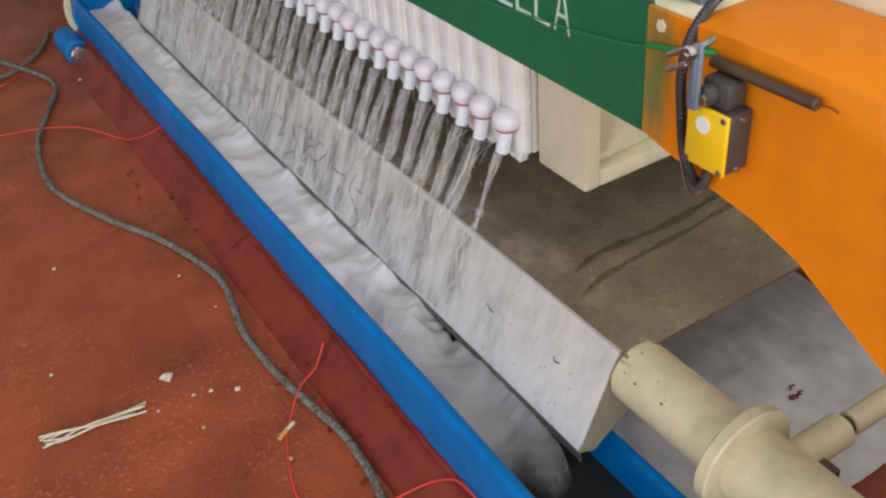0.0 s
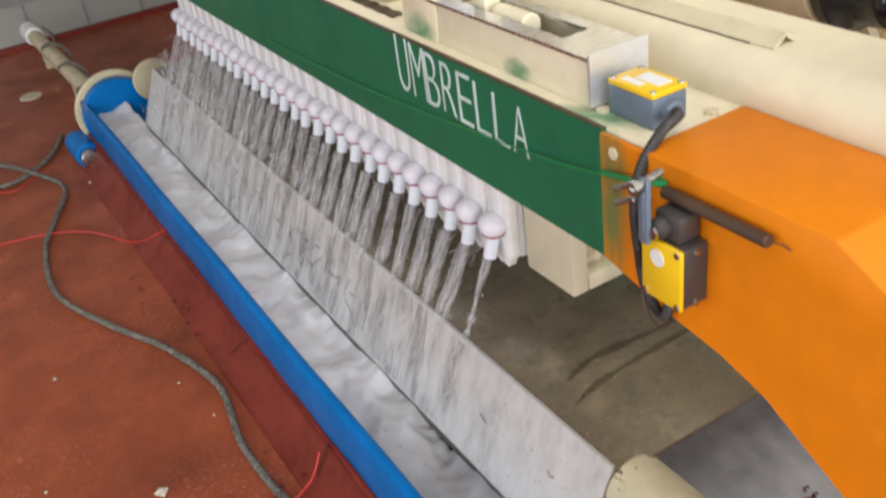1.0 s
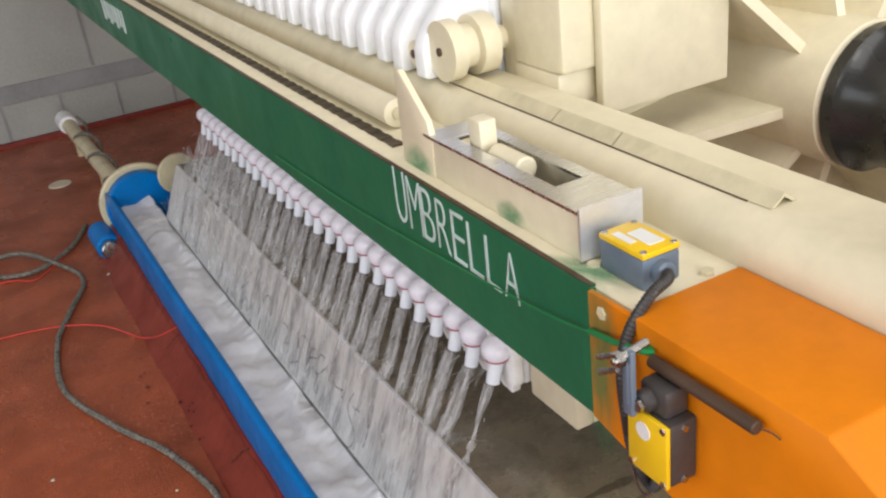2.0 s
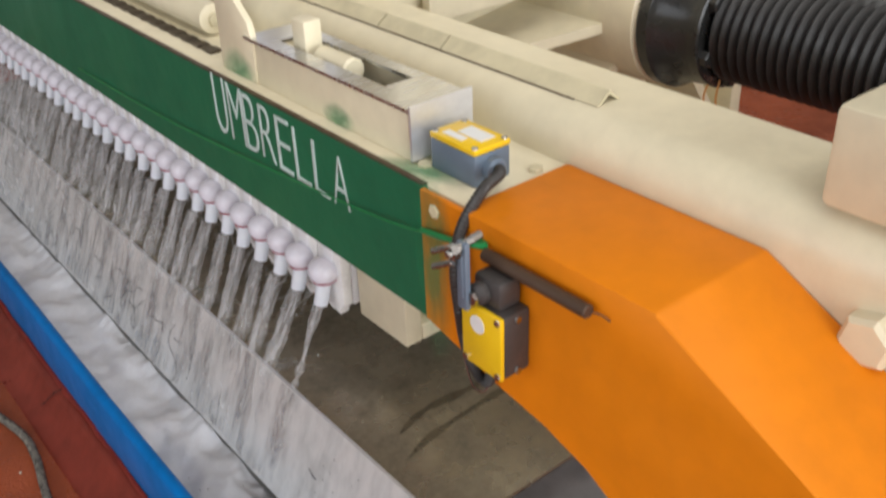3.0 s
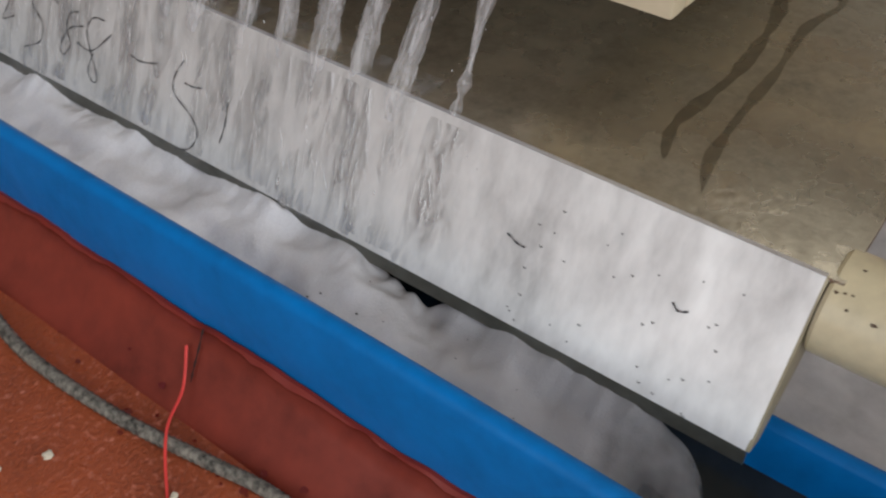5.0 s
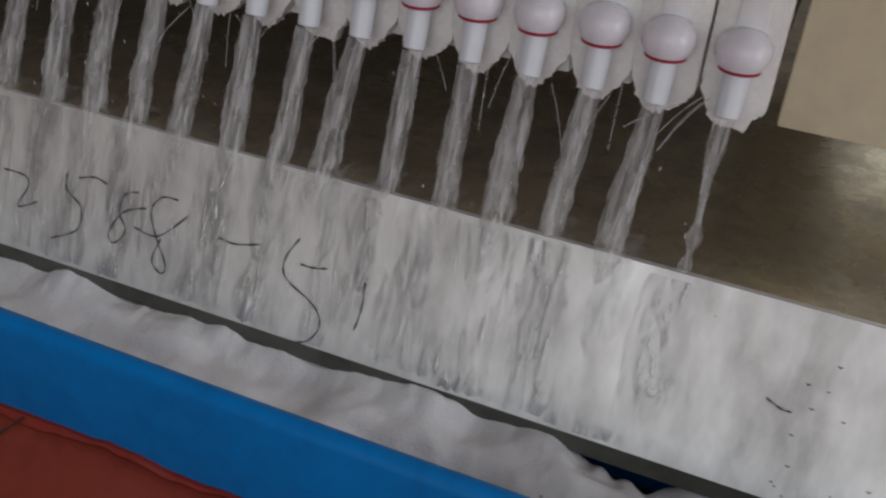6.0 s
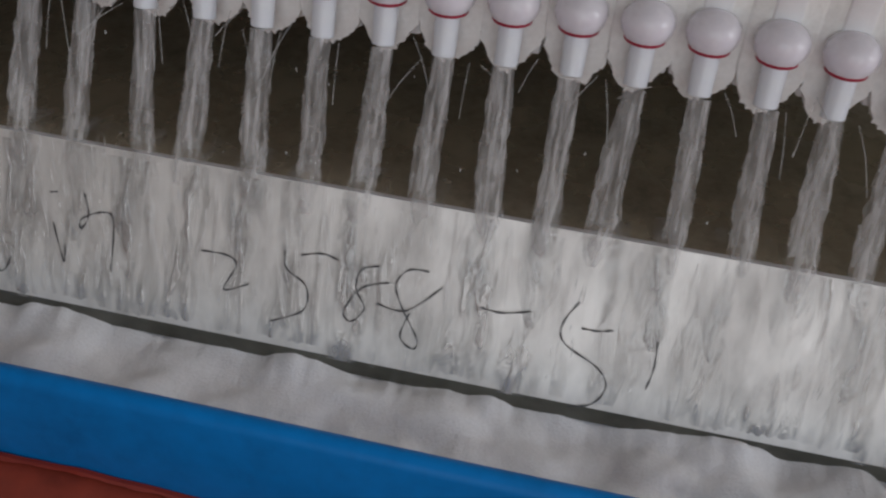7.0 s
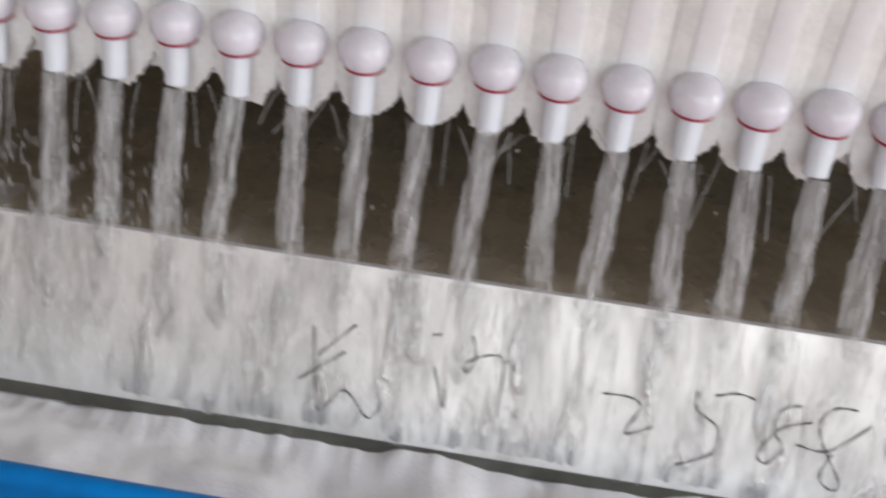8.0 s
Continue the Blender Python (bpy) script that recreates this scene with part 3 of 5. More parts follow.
def junction_box():
    top = thing("junction_box", (-0.139, -0.577, 0.995), "blue-grey cast junction box with a yellow lid and white labels", "junction box")
    b = box(bmesh.new(), -0.021, 0.021, -0.031, 0.031, 0.0, 0.031, 0.003)
    part("body", b, M["grey"], top)
    b = box(bmesh.new(), -0.021, 0.021, -0.031, 0.031, 0.031, 0.0365, 0.001)
    lid = part("lid", b, M["yellow"], top, "yellow screwed lid")
    for x in (-0.017, 0.017):
        for y in (-0.027, 0.027):
            b = lathe(bmesh.new(), [(0, 0.0032), (0.0012, 0.003), (0.0016, 0.001)], (x, y, 0.0365), (x, y, 0.1), 8)
            part("screw", b, M["chrome"], lid)
    for x0, x1, y0, y1 in ((-0.004, 0.013, -0.02, 0.012), (-0.015, -0.007, -0.006, 0.02)):
        b = box(bmesh.new(), x0, x1, y0, y1, 0.0366, 0.0372)
        part("sticker", b, M["label"], lid)
    b = box(bmesh.new(), 0.021, 0.03, -0.02, -0.008, 0.0, 0.004, 0.001)
    part("mounting_ear", b, M["grey"], top)
    b = lathe(bmesh.new(), [(0, 0.011), (0.008, 0.011), (0.01, 0.008)], (-0.002, -0.031, 0.016), (-0.004, -0.1, 0.016), 12)
    part("cable_gland", b, M["grey"], top)
    co = thing("conduit", (-0.14, -0.616, 1.011), "dark corrugated conduit looping down to the switch", "conduit")
    pts = [(0, 0, 0), (-0.012, -0.014, 0.004), (-0.036, -0.02, -0.001), (-0.06, -0.021, -0.026), (-0.072, -0.025, -0.058), (-0.072, -0.029, -0.098), (-0.069, -0.033, -0.138), (-0.067, -0.046, -0.162), (-0.066, -0.058, -0.164), (-0.065, -0.063, -0.145)]
    part("hose", tube(bmesh.new(), pts, 0.0052, 10, 0.07, 18), M["conduit"], co)
    b = bmesh.new()
    tube(b, [(-0.068, -0.025, -0.138), (-0.07, -0.041, -0.174), (-0.066, -0.053, -0.178), (-0.064, -0.061, -0.158)], 0.001, 5, 0, 8)
    part("tie_wire", b, M["chrome"], co)


junction_box()


def limit_switch():
    top = thing("limit_switch", (-0.196, -0.692, 0.913), "dark grey limit switch with a yellow screwed front cover", "switch")
    b = box(bmesh.new(), -0.028, 0.0, -0.024, 0.024, -0.031, 0.03, 0.003)
    part("body", b, M["switch"], top)
    b = box(bmesh.new(), -0.0325, -0.028, -0.024, 0.024, -0.031, 0.03, 0.0012)
    cover = part("cover", b, M["yellow"], top, "yellow front cover")
    for y in (-0.02, 0.02):
        for z in (-0.027, 0.026):
            b = lathe(bmesh.new(), [(0, 0.0032), (0.0012, 0.003), (0.0016, 0.001)], (-0.0325, y, z), (-0.1, y, z), 8)
            part("screw", b, M["chrome"], cover)
    b = lathe(bmesh.new(), [(0, 0.0085), (0.0007, 0.0085)], (-0.0325, 0.004, 0.013), (-0.1, 0.004, 0.013), 18)
    part("sticker", b, M["label"], cover, "round white sticker")
    for z in (-0.027, 0.024):
        b = lathe(bmesh.new(), [(0, 0.0034), (0.002, 0.003)], (-0.014, -0.024, z), (-0.014, -0.06, z), 8)
        part("screw", b, M["chrome"], top)
    b = box(bmesh.new(), -0.026, -0.002, -0.016, 0.016, 0.03, 0.056, 0.004)
    head = part("head", b, M["switch"], top)
    b = lathe(bmesh.new(), [(0, 0.01), (0.006, 0.01), (0.009, 0.006)], (-0.026, 0.004, 0.042), (-0.06, 0.004, 0.042), 12)
    part("shaft_boss", b, M["switch"], head)
    b = lathe(bmesh.new(), [(0, 0.006), (0.004, 0.006)], (-0.035, 0.004, 0.04), (-0.06, 0.004, 0.04), 6)
    part("nut", b, M["chrome"], head)
    b = bmesh.new()
    box(b, -0.042, -0.036, 0.006, 0.018, 0.028, 0.09, 0.002)
    box(b, -0.043, -0.035, 0.009, 0.015, 0.04, 0.08, 0.001)
    lever = part("lever", b, M["grey"], top, "grey steel lever arm")
    b = rod(bmesh.new(), (-0.055, 0.012, 0.084), (-0.02, 0.012, 0.09), 0.0035, 8)
    part("pin", b, M["chrome"], lever)
    for dz in (0.0, -0.014):
        b = rod(bmesh.new(), (-0.048, 0.014, 0.088 + dz), (-0.052, 0.034, 0.077 + dz), 0.0028, 8)
        part("wing", b, M["chrome"], lever)
    b = lathe(bmesh.new(), [(0, 0.007), (0.006, 0.007)], (-0.046, 0.012, 0.085), (-0.06, 0.012, 0.083), 6)
    part("wing_nut", b, M["chrome"], lever)
    st = thing("steel_rod", (-0.204, -0.668, 0.984), "short brown steel bar lying against the orange cover", "bar")
    part("bar", rod(bmesh.new(), (0, -0.002, -0.009), (-0.001, -0.118, -0.007), 0.0058, 14), M["rust"], st)
    part("tack_wire", tube(bmesh.new(), [(0, -0.118, -0.007), (0.004, -0.126, -0.008), (0.006, -0.133, -0.011)], 0.0007, 5, 0, 3), M["rust"], st)
    co = thing("trip_line", (-0.195, 0.0, 0.9), "thin bright green cord stretched along the beam", "cord")
    b = tube(bmesh.new(), [(0.002, 0.32, -0.022), (0, -0.05, -0.005), (-0.001, -0.479, 0.037), (-0.004, -0.6, 0.062)], 0.001, 6, 0, 5)
    part("cord", b, M["cord"], co)
    b = tube(bmesh.new(), [(-0.004, -0.58, 0.058), (-0.01, -0.625, 0.07), (-0.012, -0.655, 0.079), (-0.006, -0.667, 0.08), (0.0, -0.65, 0.078)], 0.003, 7, 0, 5)
    part("cord_knot", b, M["cord"], co)


limit_switch()

# ---- the plate pack ----
PITCH, PLATES = 0.065, 28


def filter_plate(variant):
    rnd = random.Random(40 + variant)
    top = thing("filter_plate", (0, 0, 0), "white plastic filter plate with a pale tap and wet cloth", "filter plate", "plates in the press")
    b = box(bmesh.new(), 0.036, 0.9, -0.0305, 0.0305, 0.49, 1.4, 0.004)
    part("plate_body", b, M["plate"], top)
    b = box(bmesh.new(), 0.012, 0.04, -0.014, 0.014, 0.575, 0.9, 0.004)
    part("edge_rib", b, M["plate"], top)
    out = [(0.06, 1.18), (0.0, 1.18), (-0.066, 1.105), (-0.074, 1.085), (-0.074, 1.046), (-0.066, 1.0435), (0.012, 1.0435), (0.06, 1.06)]
    b = prism(bmesh.new(), out, -0.015, 0.015, "y", 0.004)
    handle = part("handle", b, M["plate"], top)
    b = lathe(bmesh.new(), [(0, 0.018), (0.004, 0.018), (0.006, 0.014)], (-0.02, -0.015, 1.085), (-0.02, -0.1, 1.085), 14)
    part("handle_boss", b, M["plate"], handle)
    # cloth edge: a rounded, ragged lobe
    lobe = []
    for i in range(19):
        y = 0.0338 - 0.0676 * i / 18
        steep = max(0.0, (y - 0.012) / 0.0205) ** 1.6
        slope = max(0.0, (-0.006 - y) / 0.0265)
        z = 0.478 + 0.04 * steep + (0.02 + 0.006 * variant) * slope + rnd.uniform(-0.0035, 0.0035) * (1 + slope)
        if variant == 0 and i in (13, 14):
            z -= 0.014
        lobe.append((y, z))
    b = prism(bmesh.new(), [(0.0338, 0.72)] + lobe + [(-0.0338, 0.72)], 0.015, 0.034, "x", 0.003)
    part("cloth_edge", b, M["cloth"], top, "wet cream cloth edge")
    # tap
    b = lathe(bmesh.new(), [(0, 0.004), (0.002, 0.013), (0.006, 0.02), (0.013, 0.0255), (0.022, 0.0268), (0.03, 0.025), (0.037, 0.0205)], (0.004, 0, 0.581), (-0.004, 0, 0.3), 14)
    rod(b, (0.0, 0, 0.562), (0.04, 0, 0.566), 0.016, 12)
    tap = part("tap", b, M["tap"], top, "pale pink plastic tap knob", smooth=False)
    b = lathe(bmesh.new(), [(0, 0.0195), (0.001, 0.0207), (0.003, 0.0207), (0.004, 0.0195)], (0.0029, 0, 0.5445), (-0.005, 0, 0.3), 18)
    part("seal_ring", b, M["ring"], tap, "dark red seal ring")
    b = lathe(bmesh.new(), [(0, 0.0135), (0.006, 0.0128), (0.046, 0.0122), (0.047, 0.0105)], (0.0025, 0, 0.542), (-0.0105, 0, 0.495), 14)
    part("spout", b, M["spout"], tap, "pale blue plastic spout")
    return top


masters = [filter_plate(v) for v in range(4)]
rnd = random.Random(12)
plates_y = [(-0.004 if k == 0 else PITCH * k) for k in range(PLATES)]
for k, y in enumerate(plates_y):
    m = Matrix.Translation((0.018 + rnd.uniform(-0.002, 0.002), y, rnd.uniform(-0.0015, 0.0015))) @ pose(0, 0, 0, rnd.uniform(-0.12, 0.12), 0, rnd.uniform(-0.12, 0.12))
    if k < 4:
        masters[k].matrix_basis = m
    else:
        copy_thing(masters[rnd.randrange(4)], m)


def pressing_plate():
    top = thing("pressing_plate", (0, 0, 0), "heavy cream painted pressing plate with radial ribs", "press plate")
    x0, x1, z0, z1 = 0.055, 0.885, 0.48, 1.43
    b = box(bmesh.new(), x0 + 0.032, x1 - 0.032, -0.085, -0.052, z0 + 0.003, z1 - 0.003, 0.002)
    part("back_panel", b, M["cream"], top)
    for nm, c in (("side_flange", (x0, x0 + 0.032, -0.18, -0.05, z0, z1)), ("side_flange", (x1 - 0.032, x1, -0.18, -0.05, z0, z1)),
                  ("edge_flange", (x0 + 0.032, x1 - 0.032, -0.18, -0.085, z0, z0 + 0.03)), ("edge_flange", (x0 + 0.032, x1 - 0.032, -0.18, -0.085, z1 - 0.03, z1))):
        part(nm, box(bmesh.new(), *c, 0.004), M["cream"], top)
    # radial ribs, deepest at the hub
    for a in (0, 45, 90, 135, 187, 228, 270, 315):
        r = radians(a)
        d = Vector((math.cos(r), 0, math.sin(r)))
        far = min(0.38 / max(abs(d.x), 1e-3), 0.445 / max(abs(d.z), 1e-3))
        s = Vector((-d.z, 0, d.x)) * 0.008
        c = Vector((PX, 0, PZ))
        b = bmesh.new()
        ring = []
        for t, y in ((0.08, -0.085), (0.08, -0.272), (far, -0.175), (far, -0.085)):
            p = c + d * t
            ring.append([b.verts.new(Vector((p.x, y, p.z)) + k * s) for k in (1, -1)])
        for i in range(4):
            p, q = ring[i], ring[(i + 1) % 4]
            b.faces.new((p[0], p[1], q[1], q[0]))
        b.faces.new([p[0] for p in ring])
        b.faces.new([p[1] for p in ring][::-1])
        part("rib", b, M["cream"], top)
    b = lathe(bmesh.new(), [(0, 0.106), (0.232, 0.106), (0.237, 0.1)], (PX, -0.085, PZ), (PX, -1, PZ), 40)
    part("hub", b, M["cream"], top)
    b = box(bmesh.new(), 0.05, 0.33, -0.2, -0.086, 1.06, 1.425, 0.008)
    part("arm_housing", b, M["cream"], top)
    b = box(bmesh.new(), 0.1, 0.318, -0.218, -0.2015, 1.0, 1.42, 0.003)
    part("front_plate", b, M["cream"], top)
    b = box(bmesh.new(), 0.05, 0.12, -0.19, -0.086, 1.015, 1.06, 0.005)
    part("arm_foot", b, M["cream"], top)
    for y, r in ((-0.05, 0.042), (0.0315, 0.019)):
        b = lathe(bmesh.new(), [(0, r * 0.5), (0.001, r), (0.022, r), (0.024, r * 0.72), (0.046, r * 0.72), (0.048, r), (0.075, r), (0.077, r * 0.4), (0.1, r * 0.4)], (-0.045, y, 1.058 + r * 0.72), (1, y, 1.058 + r * 0.72), 24)
        wheel = part("roller", b, M["cream"], top, "cream painted grooved roller")
        b = lathe(bmesh.new(), [(0, 0.006), (0.003, 0.006), (0.004, 0.004)], (-0.045, y, 1.058 + r * 0.72), (-0.1, y, 1.058 + r * 0.72), 10)
        part("axle_end", b, M["rust"], wheel)
    # gusset seen under the plate
    b = prism(bmesh.new(), [(0.1, 0.51), (0.22, 0.64), (0.3, 0.64), (0.3, 0.51)], -0.15, -0.086, "y", 0.004)
    part("gusset", b, M["cream"], top)


pressing_plate()


def ram():
    top = thing("hydraulic_ram", (PX, -0.322, PZ), "black flanged hydraulic ram in a ribbed rubber bellows", "hydraulic ram")
    b = lathe(bmesh.new(), [(0, 0.1), (0.005, 0.105), (0.022, 0.105), (0.027, 0.1), (0.05, 0.09), (0.078, 0.088), (0.08, 0.07)], (0, 0, 0), (0, -1, 0), 36)
    part("flange", b, M["black"], top, "glossy black cup flange")
    b = lathe(bmesh.new(), [(0, 0.088), (0.016, 0.088), (0.018, 0.085)], (0, -0.078, 0), (0, -1, 0), 30)
    ringp = part("clamp_ring", b, M["black"], top)
    for k in range(6):
        a = k * math.tau / 6 + 0.4
        c = Vector((0.074 * math.cos(a), -0.096, 0.074 * math.sin(a)))
        b = lathe(bmesh.new(), [(0, 0.012), (0.01, 0.012), (0.012, 0.009)], c, c + Vector((0, -1, 0)), 6)
        part("bolt", b, M["black"], ringp)
    prof = [(0, 0.05)]
    for i in range(60):
        prof += [(0.004 + i * 0.015, 0.066), (0.0105 + i * 0.015, 0.075), (0.0135 + i * 0.015, 0.073)]
    b = lathe(bmesh.new(), prof, (0, -0.096, 0), (0, -2, 0), 28)
    part("bellows", b, M["rubber"], top, "ribbed black rubber bellows")
    b = rod(bmesh.new(), (0, -0.99, 0), (0, -1.95, 0), 0.1, 28)
    part("cylinder", b, M["cream"], top)
    b = bmesh.new()
    tube(b, [(-0.03, -0.1, -0.07), (-0.035, -0.1, -0.1), (-0.025, -0.105, -0.13)], 0.0016, 5, 0, 5)
    tube(b, [(-0.045, -0.095, -0.065), (-0.05, -0.09, -0.09), (-0.043, -0.09, -0.115)], 0.0016, 5, 0, 5)
    part("wire_end", b, M["tan"], top)


ram()

# ---- tray, lip and trough ----
def on_lip(y, s, lift=0.0):
    return Vector((-0.07 - 0.08 * s - 0.919 * lift, y, 0.364 - 0.184 * s + 0.393 * lift))


def tray_and_lip():
    tr = thing("drip_tray", (0, 0, 0), "wide wet grey-brown drip tray under the plates", "tray")
    b = box(bmesh.new(), -0.068, 1.0, -0.434, 1.93, 0.354, 0.362, 0.001)
    part("floor_sheet", b, M["tray"], tr)
    b = bmesh.new()
    strip(b, [(0.6, -0.12, 0.362), (0.5, -0.155, 0.362), (0.38, -0.192, 0.362), (0.3, -0.204, 0.362), (0.2, -0.211, 0.362), (0.118, -0.205, 0.362), (0.058, -0.203, 0.362), (0.0, -0.222, 0.362)], 0.015, (0, 0, 1), 0.0006, 0.0)
    strip(b, [(0.5, -0.225, 0.362), (0.45, -0.25, 0.362), (0.36, -0.236, 0.362), (0.24, -0.247, 0.362), (0.15, -0.25, 0.362), (0.04, -0.258, 0.362), (-0.03, -0.278, 0.362)], 0.012, (0, 0, 1), 0.001, 0.0)
    part("wet_streak", b, M["stain"], tr, "dark wet streaks")
    for y in (0.9, 1.85):
        for x in (0.12, 0.95):
            part("leg", box(bmesh.new(), x - 0.015, x + 0.015, y - 0.015, y + 0.015, 0, 0.354), M["cream_old"], tr)
    lp = thing("deflector_sheet", (0, 0, 0), "galvanised deflector sheet with handwritten black marker figures", "metal sheet")
    b = bmesh.new()
    ys = [-0.418 + i * (2.35 / 40) for i in range(41)]
    for w, s0, s1 in ((0.0, 0.0, 1.0),):
        rows = [[b.verts.new(on_lip(y, s, 0.0004 * math.sin(y * 9) * math.sin(s * 3.1) + l)) for s in (0, 0.25, 0.5, 0.75, 0.95)] for l in (0.001, -0.001) for y in ys]
        n = len(ys)
        for side in (0, 1):
            for i in range(n - 1):
                for j in range(4):
                    p, q = rows[side * n + i], rows[side * n + i + 1]
                    b.faces.new((p[j], p[j + 1], q[j + 1], q[j]))
        for i in range(n - 1):
            for j in (0, 4):
                b.faces.new((rows[i][j], rows[i + 1][j], rows[n + i + 1][j], rows[n + i][j]))
        for i in (0, n - 1):
            for j in range(4):
                b.faces.new((rows[i][j], rows[i][j + 1], rows[n + i][j + 1], rows[n + i][j]))
    sheet = part("sheet", b, M["zinc"], lp)
    # lower fold: the shade under the sheet is put into its dark grey
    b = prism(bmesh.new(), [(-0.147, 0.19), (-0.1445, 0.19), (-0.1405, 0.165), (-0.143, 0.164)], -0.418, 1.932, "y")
    part("bottom_fold", b, M["zinc_shaded"], lp, "folded lower edge, dark grey with painted shade")
    b = prism(bmesh.new(), [(-0.0705, 0.362), (-0.0715, 0.3645), (-0.066, 0.3647), (-0.066, 0.362)], -0.418, 1.932, "y")
    part("top_fold", b, M["plate_steel"], lp, "bright worn upper edge")
    # galvanised end, its shade painted in as a dull tan
    b = prism(bmesh.new(), [(-0.07, 0.362), (-0.147, 0.19), (-0.117, 0.178), (-0.02, 0.25), (0.03, 0.352)], -0.4205, -0.4165, "y")
    part("end_flap", b, M["flap"], lp, "folded end of the sheet, shade painted tan")
    # marker strokes, as (place along, part of the way down)
    strokes = [
        [(0.819, 0.48), (0.789, 0.48), (0.778, 0.53), (0.79, 0.68), (0.762, 0.62)],
        [(0.724, 0.39), (0.721, 0.49), (0.697, 0.57), (0.697, 0.71), (0.733, 0.81)],
        [(0.706, 0.4), (0.683, 0.37), (0.664, 0.39)],
        [(0.619, 0.38), (0.638, 0.42), (0.641, 0.53), (0.629, 0.63), (0.642, 0.72), (0.652, 0.67), (0.635, 0.52), (0.605, 0.46)],
        [(0.617, 0.59), (0.583, 0.6), (0.547, 0.43)],
    ]
    strokes2 = [
        [(0.564, 0.36), (0.586, 0.37), (0.598, 0.46), (0.589, 0.58), (0.567, 0.75), (0.571, 0.81), (0.586, 0.75), (0.579, 0.61)],
        [(0.504, 0.5), (0.481, 0.51), (0.449, 0.47)],
        [(0.402, 0.37), (0.415, 0.5), (0.41, 0.61), (0.371, 0.71), (0.358, 0.81), (0.369, 0.92), (0.394, 0.96)],
        [(0.395, 0.51), (0.379, 0.51), (0.362, 0.49)],
        [(0.315, 0.5), (0.313, 0.65), (0.317, 0.78)],
    ]
    strokes3 = [
        [(1.138, 0.67), (1.091, 0.48)],
        [(1.127, 0.36), (1.119, 0.7), (1.112, 0.83), (1.088, 0.69), (1.059, 0.83), (1.046, 0.73)],
        [(1.12, 0.52), (1.082, 0.32)],
        [(0.996, 0.48), (0.981, 0.7), (0.981, 0.59)],
        [(1.001, 0.31), (0.992, 0.3)],
        [(0.96, 0.28), (0.954, 0.4), (0.962, 0.49), (0.962, 0.43), (0.937, 0.37), (0.924, 0.41), (0.924, 0.7)],
        [(-0.11, 0.47), (-0.125, 0.5), (-0.135, 0.5)],
        [(-0.3, 0.42), (-0.308, 0.45), (-0.318, 0.43)],
    ]
    for line in strokes + strokes2 + strokes3:
        b = strip(bmesh.new(), [on_lip(y, s) for y, s in line], 0.0021, (-0.919, 0, 0.393), 0.0028)
        part("marker_stroke", b, M["ink"], sheet)
    rn = random.Random(5)
    b = bmesh.new()
    for i in range(34):
        y, s = rn.uniform(-0.36, -0.13), rn.uniform(0.2, 0.95)
        d = rn.uniform(0.0008, 0.002)
        strip(b, [on_lip(y, s), on_lip(y - d, s + d * 4), on_lip(y - 2 * d, s)], 0.0014, (-0.919, 0, 0.393), 0.0015)
    tagged(part("scuff_specks", b, M["dirt"], sheet), kind="stuff")


tray_and_lip()


